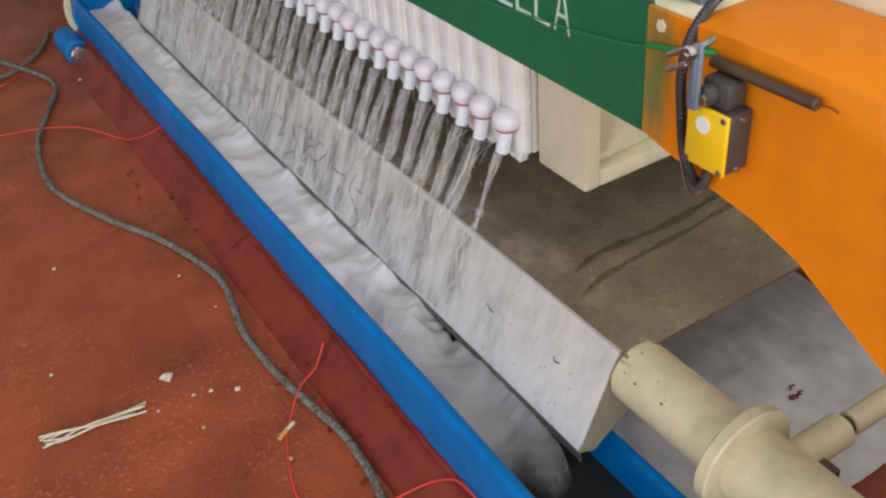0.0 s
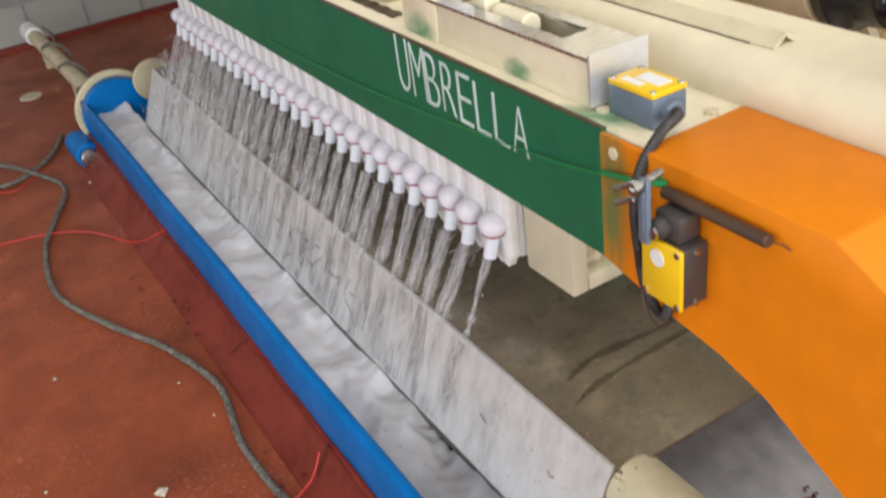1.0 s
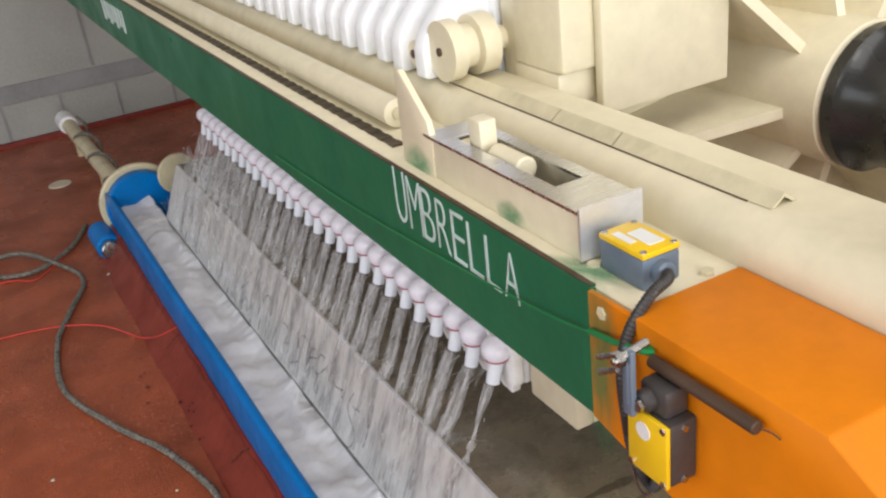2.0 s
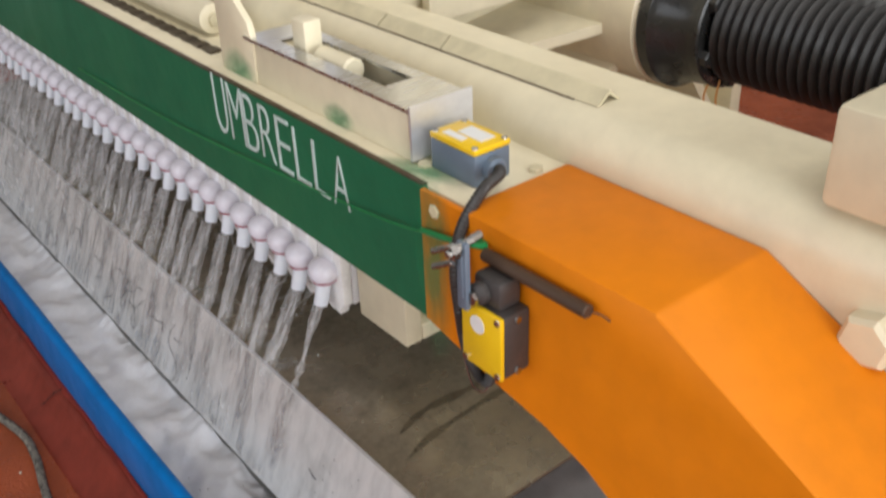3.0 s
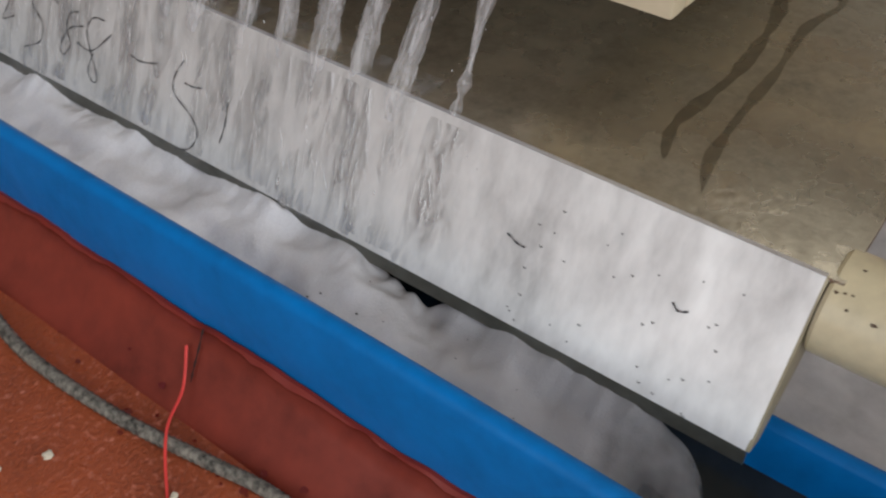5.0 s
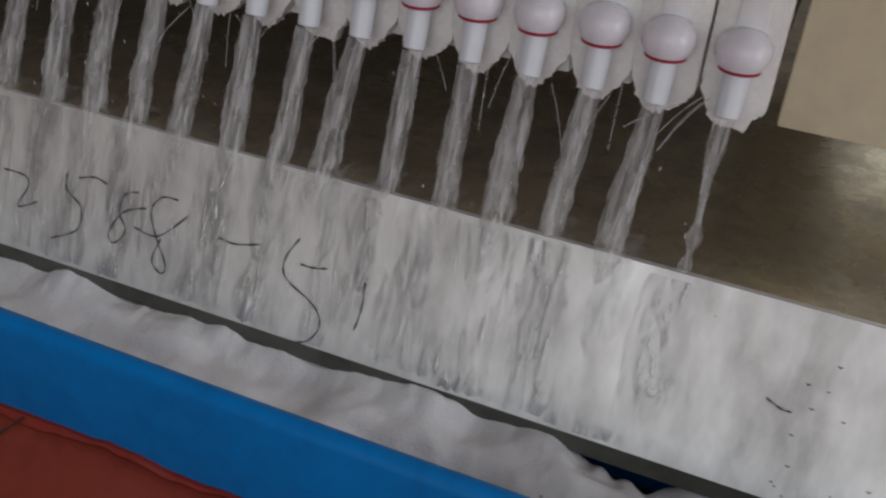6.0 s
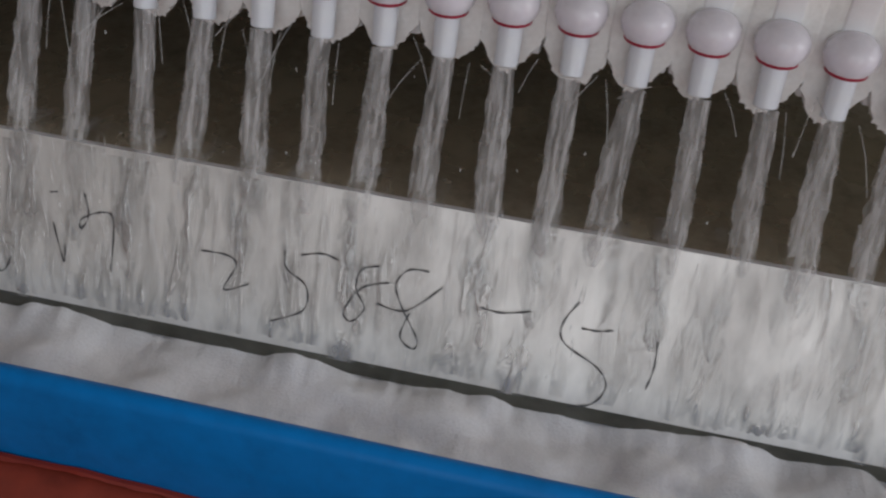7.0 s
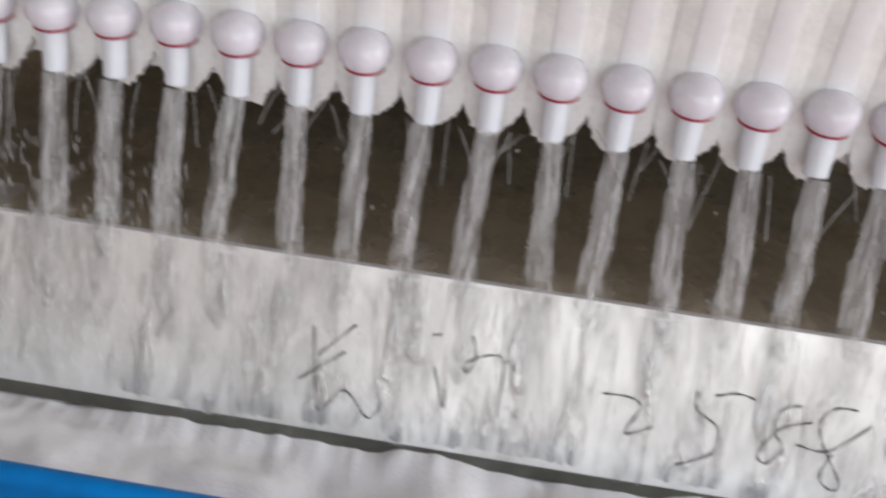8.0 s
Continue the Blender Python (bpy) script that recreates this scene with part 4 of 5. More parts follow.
def trough():
    top = thing("water_trough", (0, 0, 0), "long blue painted half-pipe trough on the floor", "trough")
    out_ = [(-0.285, 0.06), (-0.287, 0.12), (-0.285, 0.196), (-0.281, 0.206), (-0.272, 0.209), (-0.263, 0.205), (-0.26, 0.196), (-0.262, 0.12), (-0.245, 0.06), (-0.2, 0.02), (-0.16, 0.012), (-0.11, 0.02), (-0.075, 0.05),
            (-0.058, 0.1), (-0.055, 0.128), (-0.048, 0.136), (-0.038, 0.136), (-0.033, 0.128), (-0.035, 0.05), (-0.06, 0.002), (-0.27, 0.002)]
    b = bmesh.new()
    ys = [-1.1 + i * 0.1 for i in range(35)]
    rings = [[b.verts.new((x + 0.0012 * math.sin(y * 7 + z * 9), y, z)) for x, z in out_] for y in ys]
    for p, q in zip(rings, rings[1:]):
        for k in range(len(out_)):
            j = (k + 1) % len(out_)
            b.faces.new((p[k], p[j], q[j], q[k]))
    b.faces.new(rings[0])
    b.faces.new(rings[-1][::-1])
    part("channel", b, M["blue"], top, smooth=True)
    b = box(bmesh.new(), -0.262, -0.057, -1.1, 2.29, 0.012, 0.075)
    part("water_surface", b, M["pool"], top, "dark standing water")
    # full-pipe end with a pale gasket ring
    c = (-0.165, 2.3, 0.135)
    b = lathe(bmesh.new(), [(0, 0.118), (0, 0.145), (0.004, 0.15), (0.02, 0.15), (0.022, 0.146)], c, (-0.165, 3, 0.135), 32)
    part("end_flange", b, M["cream_old"], top, "pale pipe flange")
    b = lathe(bmesh.new(), [(0, 0.02), (0.0005, 0.132), (0.04, 0.132), (0.045, 0.128)], (-0.165, 2.285, 0.135), (-0.165, 1, 0.135), 32)
    part("end_cap", b, M["blue"], top)
    hs = tagged(new("trim"), "red painted mortar fillet along the trough", "trim", kind="structure")
    b = bmesh.new()
    rn = random.Random(2)
    ys = [-1.1 + i * 0.01 for i in range(341)]
    rings = []
    for i, y in enumerate(ys):
        h = 0.082 + 0.007 * noise.noise((y * 6, 0, 0)) + 0.004 * noise.noise((y * 25, 3, 0))
        rings.append([b.verts.new(p) for p in ((-0.284, y, h - 0.03), (-0.2905, y, h), (-0.31, y, 0.058), (-0.335, y, 0.026), (-0.365 + 0.01 * noise.noise((y * 4, 7, 0)), y, 0.004), (-0.39, y, -0.01), (-0.284, y, -0.01))])
    for p, q in zip(rings, rings[1:]):
        for k in range(7):
            j = (k + 1) % 7
            b.faces.new((p[k], p[j], q[j], q[k]))
    b.faces.new(rings[0])
    b.faces.new(rings[-1][::-1])
    part("fillet", b, M["haunch"], hs, smooth=True)
    b = bmesh.new()
    line = []
    for i in range(341):
        y = -1.1 + i * 0.01
        h = 0.082 + 0.007 * noise.noise((y * 6, 0, 0)) + 0.004 * noise.noise((y * 25, 3, 0))
        lap = 0.03 * max(0.0, noise.noise((y * 5, 9, 0)) - 0.08) - 0.005 + 0.003 * noise.noise((y * 60, 4, 0))
        up, down = max(-0.001, lap), max(0.001, 0.005 + 0.009 * noise.noise((y * 7, 5, 0)) + 0.003 * noise.noise((y * 45, 6, 0)))
        line.append((b.verts.new((-0.2916 - 0.63 * down, y, h - 0.78 * down + 0.0008)), b.verts.new((-0.2914, y, h + up + 0.0008)), b.verts.new((-0.2865, y, h + up + 0.001))))
    for p, q in zip(line, line[1:]):
        b.faces.new((p[0], p[1], q[1], q[0]))
        b.faces.new((p[1], p[2], q[2], q[1]))
    part("paint_edge", b, M["red_edge"], hs, "bright red brushed paint edge")
    for (y0, y1) in ((0.203, 0.19), (0.655, 0.7), (1.3, 1.33), (-0.55, -0.52)):
        b = strip(bmesh.new(), [(-0.292, y0, 0.08), (-0.31, (y0 + y1) / 2, 0.061), (-0.325, y0 * 0.22 + y1 * 0.78, 0.042), (-0.335, y1, 0.029)], 0.0036, (-0.8, 0, 0.6), 0.003)
        part("crack", b, M["crack"], hs)


trough()


def foam():
    b = bmesh.new()
    nx, ny = 36, 1000
    y0, y1 = -0.41, 2.28
    grid = []
    for j in range(ny + 1):
        y = y0 + (y1 - y0) * j / ny
        row = []
        for i in range(nx + 1):
            u = i / nx
            x = -0.262 + u * 0.135
            wx, wy = x + 0.008 * noise.noise((x * 30, y * 30, 3.0)), y + 0.008 * noise.noise((x * 30, y * 30, 7.0))
            swell = noise.noise((wx * 12, wy * 8.5, 1.3)) + 0.5 * noise.noise((wx * 22, wy * 17, 5.3))
            d2 = noise.voronoi((wx * 24, wy * 17, 4.1))[0][0]
            puff = 0.0032 * max(0.0, 1 - 1.2 * d2 * d2) + 0.0022 * noise.noise((x * 45, y * 36, 9.0)) + 0.0009 * noise.noise((x * 130, y * 130, 2.0))
            dome = math.sin(math.pi * (0.25 + 0.55 * u)) ** 0.7
            h = 0.136 + 0.03 * dome * (0.7 + 0.75 * swell) + puff + 0.022 * u ** 4 - 0.012 * u ** 2 * max(0.0, min(1.0, (y - 0.7) / 0.55))
            if u > 0.86:
                h = min(h, 0.1765 + 0.014 * noise.noise((y * 16, 8.8, 0)) + 0.006 * noise.noise((y * 45, 8.8, 0)))
            gap = math.exp(-((y - 0.01) / 0.06) ** 4) * max(0.0, min(1.0, (u - 0.62 - 0.12 * noise.noise((y * 22, 1.5, 0))) * 4)) + 0.35 * math.exp(-((y - 0.33) / 0.03) ** 2) * max(0, u - 0.6)
            h -= gap * (0.03 + 0.016 * noise.noise((x * 40, y * 40, 6.0)))
            h += max(0.0, min(1.0, (u - 0.55) * 4)) * (0.006 + 0.015 * noise.noise((y * 8, 4.4, 0)) + 0.008 * noise.noise((y * 26, 6.1, 0)) + 0.003 * noise.noise((y * 75, 1.1, 0)))
            if y < 0.0:
                h -= 0.02 * min(1, -y / 0.12) * (1 - 0.6 * u * u)
            e = max(0.0, min(1.0, (y - y0 - 0.09 * (u - 0.45) ** 2 - 0.012 * noise.noise((x * 40, 3.3, 0))) / 0.085))
            h = 0.07 + (h - 0.07) * math.sin(e * math.pi / 2) ** 0.6
            ragged = 0.012 * noise.noise((y * 14, 0.7, 0)) * (u ** 3) + 0.006 * noise.noise((y * 45, 2.7, 0)) * (u ** 3)
            row.append(b.verts.new((x + ragged * 0.5, y, h if i < nx else h - 0.03)))
        grid.append(row)
    for p, q in zip(grid, grid[1:]):
        for i in range(nx):
            b.faces.new((p[i], p[i + 1], q[i + 1], q[i]))
    for k in range(2):
        bmesh.ops.smooth_vert(b, verts=b.verts, factor=0.5, use_axis_z=True)
    rs = random.Random(31)
    scum = bmesh.new()
    for k in range(14):
        v = grid[rs.randrange(30, 210)][rs.randrange(4, nx - 8)]
        d, o = rs.uniform(0.0007, 0.002), v.co + Vector((0, 0, 0.0012))
        scum.faces.new([scum.verts.new(o + Vector((d * math.cos(a * 1.05) * rs.uniform(0.6, 1), d * math.sin(a * 1.05) * rs.uniform(0.6, 1.6), 0))) for a in range(6)])
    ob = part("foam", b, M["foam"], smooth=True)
    tagged(part("scum_speck", scum, M["dirt"], ob, "dark specks of scum"), kind="stuff")
    tagged(ob, "thick white foam floating in the trough", "foam", kind="stuff")
    return ob


foam_thing = foam()


def drain_pipe():
    top = thing("drain_pipe", (-0.039, -0.4, 0.315), "scuffed cream painted pipe with a flange collar", "pipe")
    b = lathe(bmesh.new(), [(0, 0.05), (0.004, 0.053), (0.25, 0.053)], (0, -0.022, 0.0), (0.0, -1, 0), 32)
    part("pipe", b, M["cream_old"], top)
    b = lathe(bmesh.new(), [(0, 0.055), (0.001, 0.081), (0.004, 0.084), (0.02, 0.084), (0.023, 0.081), (0.024, 0.06)], (0, -0.232, 0), (0.0, -1, 0), 30)
    part("flange", b, M["cream_old"], top)
    b = lathe(bmesh.new(), [(0, 0.059), (0.9, 0.059), (0.905, 0.054)], (0, -0.25, 0), (0.0, -1.2, -0.0), 28)
    part("sleeve", b, M["cream_old"], top)
    b = rod(bmesh.new(), (0.04, -0.288, 0.0), (0.15, -0.288, 0.0), 0.026, 16)
    arm = part("side_arm", b, M["cream_old"], top)
    b = rod(bmesh.new(), (0.147, -0.288, 0.0), (0.165, -0.288, 0.0), 0.014, 12)
    part("pin", b, M["rust"], arm)
    b = rod(bmesh.new(), (0.163, -0.288, 0.0), (0.5, -0.29, 0.0), 0.019, 14)
    part("rod", b, M["cream_old"], arm)
    b = box(bmesh.new(), 0.05, 0.085, -0.34, -0.262, -0.03, 0.006, 0.003)
    part("lug", b, M["rust"], top)
    for y in (-0.95,):
        part("stand", box(bmesh.new(), -0.02, 0.02, y - 0.02, y + 0.02, -0.315, -0.05), M["cream_old"], top)
    rn = random.Random(9)
    b = bmesh.new()
    for i in range(9):
        a = rn.uniform(1.7, 2.9)
        y = -0.03 - rn.random() * (0.16 if i > 3 else 0.02)
        d = rn.uniform(0.0012, 0.0032)
        flake = [(a + d / 0.0535 * math.cos(k) * rn.uniform(0.4, 1), y + 1.7 * d * math.sin(k) * rn.uniform(0.4, 1)) for k in (0, 1.1, 2.2, 3.3, 4.6)]
        b.faces.new([b.verts.new((0.0537 * math.cos(c), v, 0.0537 * math.sin(c))) for c, v in flake])
    tagged(part("paint_chips", b, M["rust"], top), kind="stuff")
    sh = thing("plastic_sheeting", (0, 0, 0), "dirty white plastic sheeting spread on the floor", "sheeting")
    b = bmesh.new()
    n = 60
    g = [[b.verts.new((-0.025 + 0.7 * i / n, -0.63 + 1.3 * j / n, 0.004 + 0.008 * abs(noise.noise((i * 0.24, j * 0.2, 0.4))) + 0.007 * abs(noise.noise((i * 0.55, j * 0.6, 4.0))))) for i in range(n + 1)] for j in range(n + 1)]
    for p, q in zip(g, g[1:]):
        for i in range(n):
            b.faces.new((p[i], p[i + 1], q[i + 1], q[i]))
    part("sheet", b, M["sheeting"], sh, smooth=True)
    b = bmesh.new()
    for i in range(5):
        x, y = 0.369 + rn.uniform(-0.012, 0.012), -0.425 + rn.uniform(-0.012, 0.012)
        strip(b, [(x, y, 0.012), (x + 0.006, y + 0.008, 0.012), (x + 0.015, y + 0.004, 0.012)], 0.006, (0, 0, 1), 0.002)
    part("red_mark", b, M["haunch"], sh)


drain_pipe()

# ---- far end of the trough ----


def far_end():
    top = thing("outlet_pipe", (-0.2, 2.322, 0.15), "pale cream pipe with a cable wound round it", "pipe")
    part("pipe", rod(bmesh.new(), (0, 0, 0), (-0.02, 1.35, -0.03), 0.034, 18), M["cream_old"], top)
    part("white_fitting", rod(bmesh.new(), (-0.02, 1.33, -0.03), (-0.022, 1.48, -0.03), 0.045, 18), M["plate"], top)
    pts = [(0.04 * math.cos(i * 0.8), 0.12 + i * 0.045, -0.01 + 0.04 * math.sin(i * 0.8)) for i in range(26)]
    part("wound_cable", tube(bmesh.new(), pts, 0.008, 6, 0, 3), M["cable"], top)
    for y in (0.5, 1.2):
        part("support", box(bmesh.new(), -0.03, 0.01, y - 0.02, y + 0.02, -0.15, -0.04), M["cream_old"], top)
    v = thing("drain_valve", (-0.33, 2.24, 0.048), "small blue valve with a bright steel cap", "valve")
    part("body", rod(bmesh.new(), (-0.005, 0.1, 0.0), (0, -0.07, -0.002), 0.046, 20), M["blue"], v)
    part("cap", lathe(bmesh.new(), [(0, 0.034), (0.03, 0.034), (0.034, 0.03), (0.035, 0.014), (0.028, 0.012)], (0, -0.07, -0.002), (0, -1, -0.03), 18), M["chrome"], v, "bright steel cap")
    part("inlet", rod(bmesh.new(), (0, 0.03, 0.0), (0.06, 0.05, 0.02), 0.02, 14), M["grey"], v)
    f = thing("wall_flange", (-0.02, 2.2, 0.235), "cream pipe flange behind the falling water", "flange")
    part("ring", lathe(bmesh.new(), [(0, 0.05), (0, 0.075), (0.004, 0.078), (0.016, 0.078), (0.018, 0.05), (0.05, 0.05)], (0, 0, 0), (0, 1, 0), 26), M["cream_old"], f)
    part("stand", box(bmesh.new(), -0.012, 0.012, 0.02, 0.044, -0.235, -0.045), M["cream_old"], f)
    p = thing("floor_patch", (-0.37, 3.17, 0.0), "pale round patch on the floor", "floor patch")
    part("disc", lathe(bmesh.new(), [(0, 0.05), (0.003, 0.048)], (0, 0, 0), (0, 0, 1), 18), M["litter"], p)


far_end()

# ---- loose things on the floor ----


def floor_things():
    c = thing("floor_cable", (0, 0, 0), "dusty black rubber cable snaking over the red floor", "cable")
    run = [(-0.36, 2.56), (-0.45, 2.37), (-0.59, 2.25), (-0.72, 2.3), (-0.74, 2.45), (-0.62, 2.42), (-0.5, 2.22), (-0.458, 2.04), (-0.54, 1.82), (-0.605, 1.635), (-0.63, 1.345), (-0.544, 1.076), (-0.456, 0.88), (-0.402, 0.68), (-0.4, 0.57), (-0.424, 0.412),
           (-0.418, 0.24), (-0.396, 0.099), (-0.382, 0.01), (-0.385, -0.109), (-0.396, -0.18), (-0.43, -0.5), (-0.43, -1.0)]
    pts = [(x, y, 0.024 if i == 5 else 0.0085) for i, (x, y) in enumerate(run)]
    part("cable", tube(bmesh.new(), pts, 0.0088, 8, 0.06, 30), M["cable"], c, smooth=True)
    for name, line in (("red_wire", [(-1.1, 1.85, 0.003), (-0.671, 1.79, 0.003), (-0.479, 1.645, 0.022), (-0.365, 1.487, 0.006), (-0.29, 1.34, 0.085)]),
                       ("red_wire", [(-0.315, 0.215, 0.062), (-0.35, 0.19, 0.03), (-0.4, 0.164, 0.021), (-0.45, 0.11, 0.004), (-0.48, 0.06, 0.003), (-0.513, -0.04, 0.003), (-0.514, -0.1, 0.003), (-0.46, -0.165, 0.003), (-0.4, -0.195, 0.021), (-0.345, -0.205, 0.03), (-0.315, -0.235, 0.06), (-0.296, -0.28, 0.09), (-0.294, -0.34, 0.095)]),
                       ("red_wire", [(-1.0, 2.2, 0.003), (-0.709, 2.247, 0.003), (-0.603, 2.186, 0.003), (-0.5, 2.3, 0.003), (-0.394, 2.467, 0.003)])):
        w = thing(name, (0, 0, 0), "thin red insulated wire lying loose on the floor", "wire", "loose red wires")
        part("wire", tube(bmesh.new(), line, 0.0021, 6, 0, 8), M["red_wire"], w)
    rn = random.Random(21)
    s = thing("string_bundle", (-0.785, 0.335, 0.002), "small bundle of pale twisted strings", "string")
    for i in range(6):
        a = (-0.095 + rn.uniform(-0.01, 0.01), 0.018 + rn.uniform(-0.014, 0.014), 0.002)
        e = (0.1 + rn.uniform(-0.02, 0.01), -0.012 + rn.uniform(-0.025, 0.025), 0.002)
        line = [Vector(a).lerp(Vector(e), f) + Vector((0, 0.004 * math.sin(9 * f + i * 1.1) * (1.4 - f), 0.002 + 0.002 * math.sin(7 * f + i))) for f in (0.0, 0.17, 0.33, 0.5, 0.66, 0.83, 1.0)]
        part("string", tube(bmesh.new(), line, 0.0021, 5, 0, 4), M["litter"], s)
    g = thing("cigarette_end", (-0.467, 0.087, 0.0045), "crushed tan cigarette end", "litter")
    part("filter", rod(bmesh.new(), (-0.022, -0.012, 0), (0.0, 0.002, 0), 0.0045, 10), M["tan"], g)
    part("paper", rod(bmesh.new(), (0.0, 0.002, 0), (0.02, 0.012, 0), 0.0042, 10), M["litter"], g)
    spots = [(-0.502, 0.262, 0.007), (-0.613, 0.387, 0.014), (-0.371, 2.048, 0.007), (-0.585, 0.30, 0.004), (-0.55, 0.29, 0.005), (-0.49, 0.02, 0.004), (-0.66, 0.3, 0.004), (-0.47, 0.72, 0.004), (-0.6, 0.2, 0.003), (-0.72, 0.95, 0.005), (-0.44, 0.55, 0.003), (-0.82, 0.55, 0.004)]
    for x, y, r in spots:
        cr = thing("crumb", (x, y, 0), "small pale crumb of debris", "debris", "crumbs on the floor")
        b = bmesh.new()
        bmesh.ops.create_icosphere(b, subdivisions=2, radius=r)
        for v in b.verts:
            v.co *= 1 + 0.5 * noise.noise(v.co * 220 + Vector((x * 50, y * 50, 0)))
            v.co.z = max(-0.0, v.co.z * 0.55)
        part("crumb_body", b, M["litter"], cr)
    b = bmesh.new()
    for i in range(46):
        x, y = rn.choice([(-0.4, 0.1), (-0.36, 0.35), (-0.42, 1.2), (-0.36, 1.0), (-0.39, -0.05)])
        x, y, r = x + rn.gauss(0, 0.02), y + rn.gauss(0, 0.09), rn.uniform(0.002, 0.007)
        z = max(0.001, 0.004 + ((-0.365 - x) * -0.9 if x > -0.365 else 0.0))
        vs = [b.verts.new((x + r * math.cos(k) * rn.uniform(0.7, 1), y + r * math.sin(k) * rn.uniform(0.7, 1.3), z + 0.002)) for k in range(6)]
        b.faces.new(vs)
    tagged(part("water_spots", b, M["wet"]), "dark wet splashes on the red paint", "wet spots", kind="stuff")


floor_things()

# ---- the water ----


def stream_mesh(seed, r0, r1, length, n=34, seg=16, broken=0.0):
    b = bmesh.new()
    ph = seed * 1.7
    rings = []
    for i in range(n + 1):
        t = i / n
        z = -length * t
        ring = []
        for k in range(seg):
            a = k * math.tau / seg
            lump = 1 + 0.07 * math.sin(2 * a + 9 * z + ph) + 0.05 * math.sin(3 * a - 12 * z + 2 * ph) + 0.24 * noise.noise((2.5 * math.cos(a), 2.5 * math.sin(a), z * 60 + seed)) + 0.12 * noise.noise((7 * math.cos(a), 7 * math.sin(a), z * 120 + seed))
            lump = 1 + (lump - 1) * (1 - broken * 0.8)
            r = (r0 + (r1 - r0) * t) * (1 + (lump - 1) * min(1, t * 5))
            r *= 1 - 0.55 * max(0.0, (t - 0.78) / 0.22) ** 2
            r *= 1 - broken * min(1, 2 * t) * (0.5 + 0.5 * math.sin(t * 19 + 2.5 * math.sin(t * 8)))
            ring.append(b.verts.new((r * math.cos(a) + 0.0015 * t * math.sin(t * 11 + ph), r * math.sin(a) + 0.002 * t * math.sin(t * 9 + 2 * ph), z)))
        rings.append(ring)
    for p, q in zip(rings, rings[1:]):
        for k in range(seg):
            b.faces.new((p[k], p[(k + 1) % seg], q[(k + 1) % seg], q[k]))
    return b


streams, runnels, spills = [], [], []
stream_masters, runnel_masters = [], []


def runnel_mesh(seed):
    """Water running down the sheet: a thin rippled film, in the sheet's slope."""
    b = bmesh.new()
    nx, ny = 24, 20
    g = []
    for j in range(ny + 1):
        row = []
        for i in range(nx + 1):
            u, v = i / nx - 0.5, j / ny
            w = 0.088 * (0.8 + 0.25 * v)
            edge = (1 - (2 * u) ** 2)
            ridge = noise.noise((u * 15 + seed * 3.1, v * 0.9, seed)) * 0.5 + 0.5
            ragged = noise.noise((u * 5, v * 6, seed * 3.3)) * 0.6
            lift = -0.0014 + 0.0034 * min(1.0, edge * 2.5 + ragged) + edge * (0.0009 * ridge + 0.0004 * noise.noise((u * 34, v * 4, seed)))
            lift -= 0.0018 * max(0.0, (v - 0.92) / 0.08)
            p = on_lip(0, 0.03 + 0.915 * v, lift)
            row.append(b.verts.new((p.x, u * w + 0.004 * math.sin(v * 6 + seed), p.z)))
        g.append(row)
    for p, q in zip(g, g[1:]):
        for i in range(nx):
            b.faces.new((p[i], p[i + 1], q[i + 1], q[i]))
    return b


def tongue_mesh(seed):
    """Water that strikes the tray's edge and spills over it, wider and thinner on its way down."""
    b = bmesh.new()
    nx, ny = 12, 22
    g = []
    for j in range(ny + 1):
        v = j / ny
        row = []
        for i in range(nx + 1):
            u = 2 * i / nx - 1
            w = (0.019 + 0.008 * min(1.0, v * 1.6)) * (1 - 0.85 * max(0.0, (v - 0.35) / 0.65) ** 2) + 0.005 * noise.noise((v * 5, seed * 7.7, 0))
            side = 0.007 * noise.noise((v * 3.5, seed * 3.3, 4.0)) * v
            swell = (1 - u * u) * (0.0022 * math.exp(-((v - 0.2) / 0.14) ** 2) + 0.0014) + 0.0006 * noise.noise((u * 3, v * 7, seed))
            if v < 0.18:
                x, z = -0.022 - 0.051 * v / 0.18, 0.3655 + swell
            else:
                q = (v - 0.18) / 0.82
                p = on_lip(0, 0.015 + (0.55 + 0.1 * math.sin(seed * 2.1)) * q, 0.0016 + swell * (1 - 0.5 * q))
                x, z = p.x, p.z
            row.append(b.verts.new((x, u * w + side, z)))
        g.append(row)
    for p, q in zip(g, g[1:]):
        for i in range(nx):
            b.faces.new((p[i], p[i + 1], q[i + 1], q[i]))
    return b


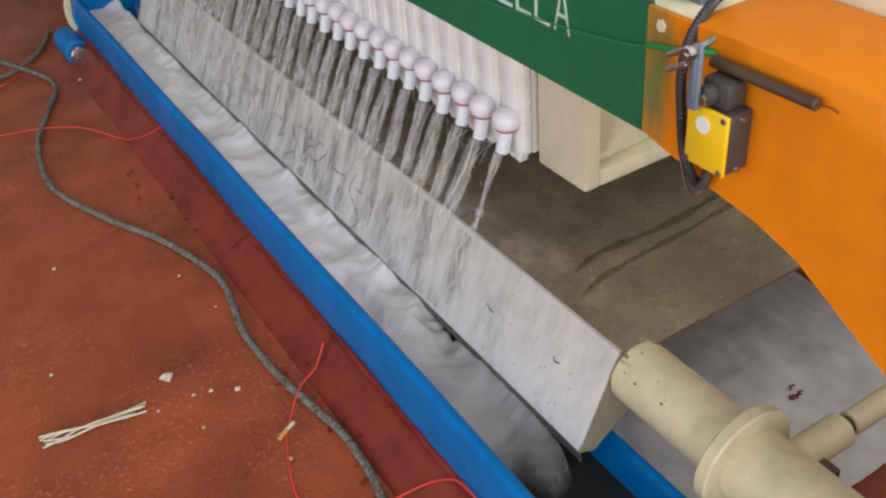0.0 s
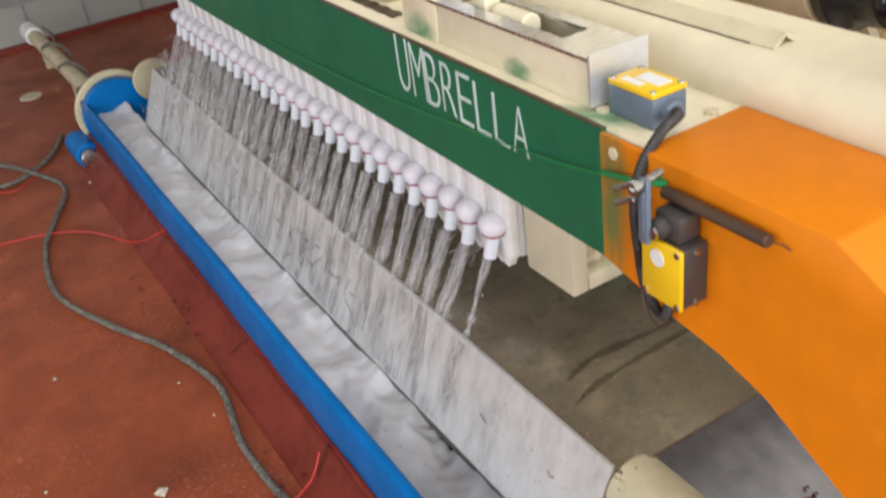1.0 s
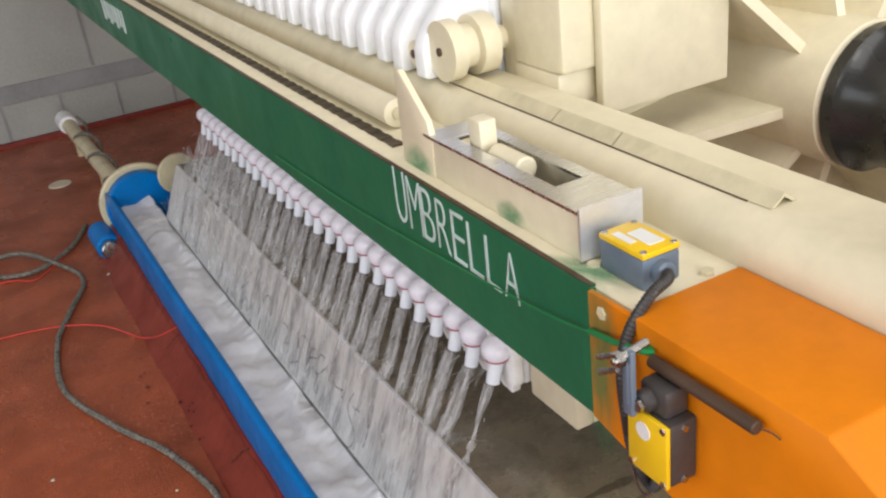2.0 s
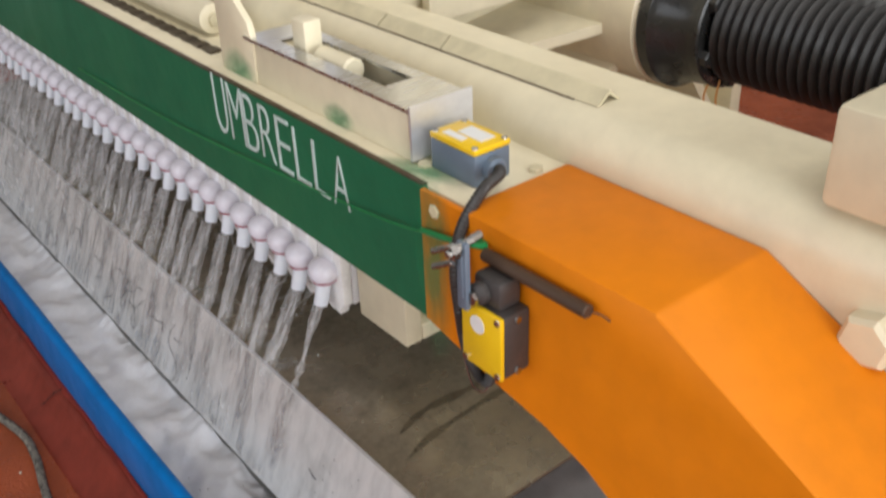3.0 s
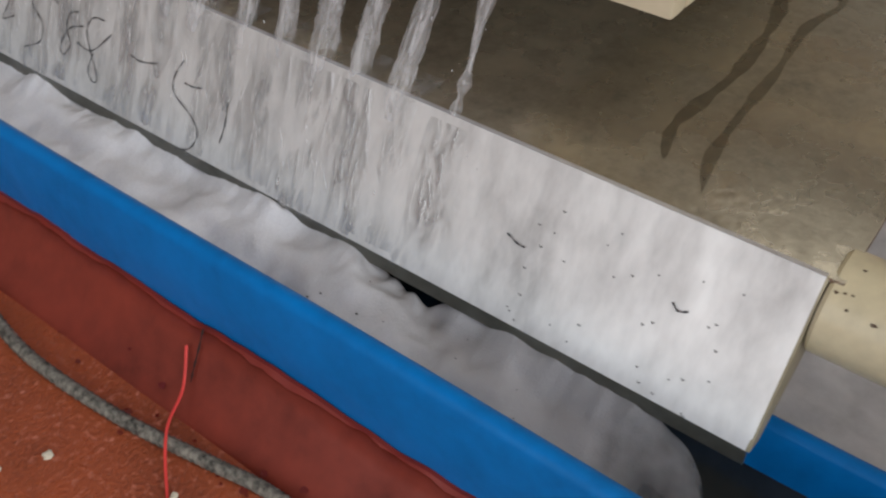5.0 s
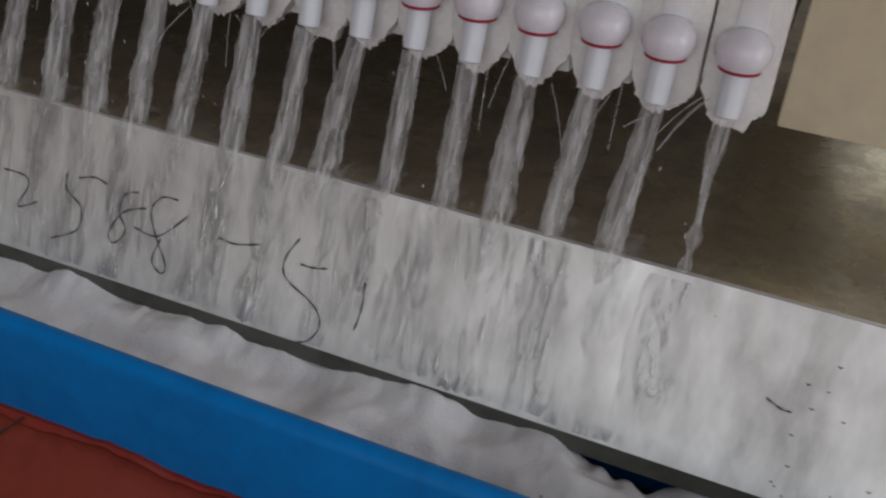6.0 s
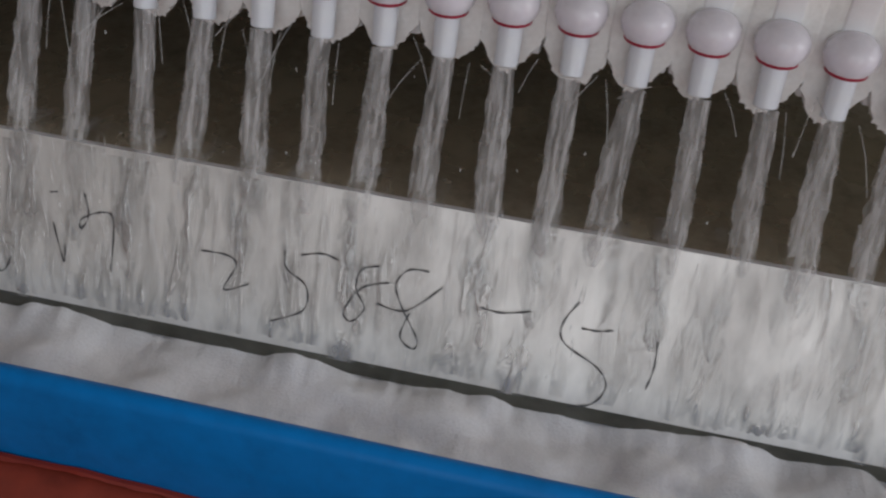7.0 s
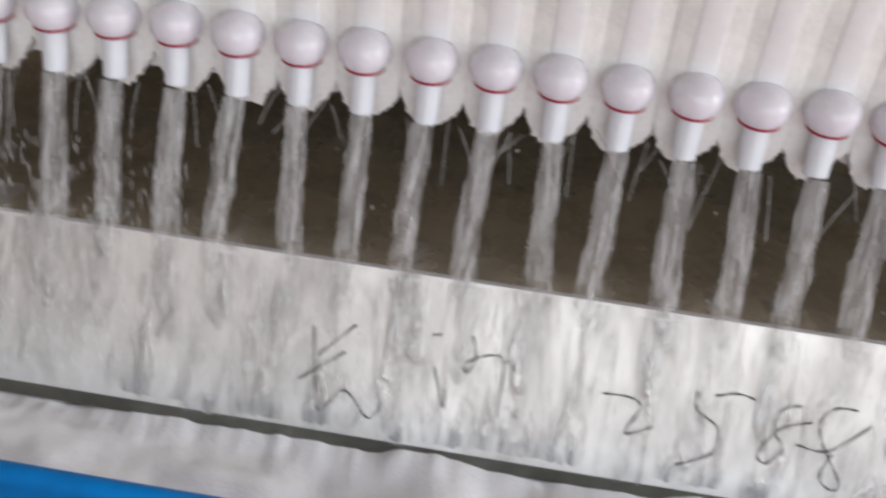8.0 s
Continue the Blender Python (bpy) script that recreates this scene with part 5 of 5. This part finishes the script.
def falling_water():
    rn = random.Random(77)
    tongue_masters = [tagged(part("water_spill", tongue_mesh(v), M["tongue"], smooth=True), "water spilling from the tray over the sheet's edge", "water film", "water on the sheet") for v in range(4)]
    thin = tagged(part("water_stream", stream_mesh(9, 0.0098, 0.0075, 0.172, 40, 14, 0.6), M["water"], smooth=True), "thin broken stream of water from a tap", "water stream", "streams from the taps")
    for v in range(4):
        stream_masters.append(tagged(part("water_stream", stream_mesh(v, 0.0115, (0.0155, 0.0135, 0.0175, 0.0145)[v], 0.186, 40), M["water"], smooth=True), "foaming clear stream of water from a tap", "water stream", "streams from the taps"))
        runnel_masters.append(tagged(part("water_runnel", runnel_mesh(v), M["film"], smooth=True), "rippling water running down the galvanised sheet", "water film", "water on the sheet"))
    for k, y in enumerate(plates_y):
        lean = rn.uniform(23.5, 26.5)
        base = Matrix.Translation((0.0015, y, 0.4975)) @ pose(0, 0, 0, rn.uniform(-3, 3), lean, 0)
        if k == 0:
            ob = thin
        elif k <= 4:
            ob = stream_masters[k - 1]
        else:
            ob = copy_thing(stream_masters[rn.randrange(4)], base)
        streams.append((ob, base, rn.uniform(0, 360), rn.uniform(0.85, 1.2)))
        base = Matrix.Translation((0, y - 0.004, 0))
        ob = runnel_masters[k - 1] if 1 <= k <= 4 else copy_thing(runnel_masters[rn.randrange(4)], base)
        runnels.append((ob, base, rn.uniform(0, 6.28)))
        if k:
            ob = tongue_masters[k - 1] if k <= 4 else copy_thing(tongue_masters[rn.randrange(4)], base)
            spills.append((ob, base, rn.uniform(0, 6.28)))
    # fine jets between the cloths and stray drops
    b = bmesh.new()
    for k, y in enumerate(plates_y):
        for i in range(rn.choice((1, 2, 2, 3))):
            y0 = y + rn.choice((-1, 1)) * rn.uniform(0.018, 0.032)
            x0, z0 = rn.uniform(-0.005, 0.015), rn.uniform(0.49, 0.515)
            dx, dy, dz = rn.uniform(-0.05, -0.005), rn.uniform(-0.03, 0.045), -rn.uniform(0.015, 0.07)
            tube(b, [(x0, y0, z0), (x0 + dx * 0.5, y0 + dy * 0.5, z0 + dz * 0.4), (x0 + dx, y0 + dy, z0 + dz)], 0.00038, 4, 0, 3)
    tagged(part("fine_jets", b, M["spray"]), "hair-thin jets leaking between the cloths", "water jets", kind="stuff")
    drops = []
    for s in range(2):
        b = bmesh.new()
        for i in range(70):
            y = rn.uniform(-0.05, 1.8)
            t = rn.random()
            p = Vector((-0.015 - 0.1 * t + rn.gauss(0, 0.012), y, 0.49 - 0.27 * t))
            d = bmesh.new()
            bmesh.ops.create_icosphere(d, subdivisions=1, radius=rn.uniform(0.0004, 0.001))
            bmesh.ops.transform(d, matrix=Matrix.Translation(p) @ Matrix.Diagonal((1, 1, rn.uniform(1.5, 4.5), 1)), verts=d.verts)
            join(b, d)
        drops.append(tagged(part("water_drops", b, M["spray"]), "loose flying drops beside the streams", "water drops", kind="stuff"))
    # splashes where the streams strike the upper edge, and drops flung over the sheet
    splashes = []
    for s in range(3):
        b = bmesh.new()
        for i in range(620):
            y = rn.uniform(0.1, 1.8) if i < 100 else 0.8 + 1.02 * rn.random() ** 0.45
            p = on_lip(y, rn.uniform(-0.45 if y > 1.25 else 0.0, 0.8), 0.004 + abs(rn.gauss(0, 0.02)))
            x, z = p.x, p.z
            r, tall = rn.uniform(0.0003, 0.0006), rn.uniform(8, 32)
            ring = [b.verts.new((x + r * math.cos(a * math.pi / 2), y + r * math.sin(a * math.pi / 2), z)) for a in range(4)]
            top, low = b.verts.new((x + r, y, z + r * tall)), b.verts.new((x - r, y, z - r * tall))
            for a in range(4):
                b.faces.new((ring[a], ring[(a + 1) % 4], top))
                b.faces.new((ring[(a + 1) % 4], ring[a], low))
        splashes.append(tagged(part("water_threads", b, M["spray"]), "fine falling threads of water before the sheet", "water drops", kind="stuff"))
    return drops, splashes


drops, splashes = falling_water()


def motions():
    # the lumps wind down the streams as they turn
    for ob, base, a0, pace in streams:
        rows = []
        for i in range(41):
            t = i * 0.2
            rows.append((t, base @ pose(0.0012 * math.sin(t * 9 + a0), 0.0015 * math.sin(t * 7 + 2 * a0), 0, 0, 0, a0 - 66 * pace * i)))
        walk(ob, rows)
    for ob, base, ph in runnels:
        rows = []
        for i in range(33):
            t = i * 0.25
            s = 0.004 * math.sin(t * 5 + ph)
            rows.append((t, Matrix.Translation((-0.393 * s, 0.003 * math.sin(t * 3.1 + ph), -0.919 * s)) @ base))
        walk(ob, rows)
    for ob, base, ph in spills:
        walk(ob, [(i * 0.2, Matrix.Translation((0, 0.0025 * math.sin(i * 1.9 + ph), 0.0005 * math.sin(i * 2.7 + ph))) @ base) for i in range(41)])
    for n, ob in enumerate(drops):
        walk(ob, [(i * 0.25, Matrix.Translation((-0.012 * math.sin(i * 1.3 + n), 0.01 * math.sin(i * 0.9 + n), 0.03 * math.sin(i * 1.7 + 2 * n)))) for i in range(33)])
    for n, ob in enumerate(splashes):
        walk(ob, [(i * 0.2, Matrix.Translation((-0.003 * math.sin(i * 1.7 + n), 0.004 * math.sin(i * 2.3 + 2 * n), 0.006 * math.sin(i * 2.1 + 2 * n)))) for i in range(41)])
    walk(foam_thing, [(i * 0.5, Matrix.Translation((0.0008 * math.sin(i), -0.0015 * i * 0.5, 0.001 * math.sin(i * 1.3)))) for i in range(17)])


motions()
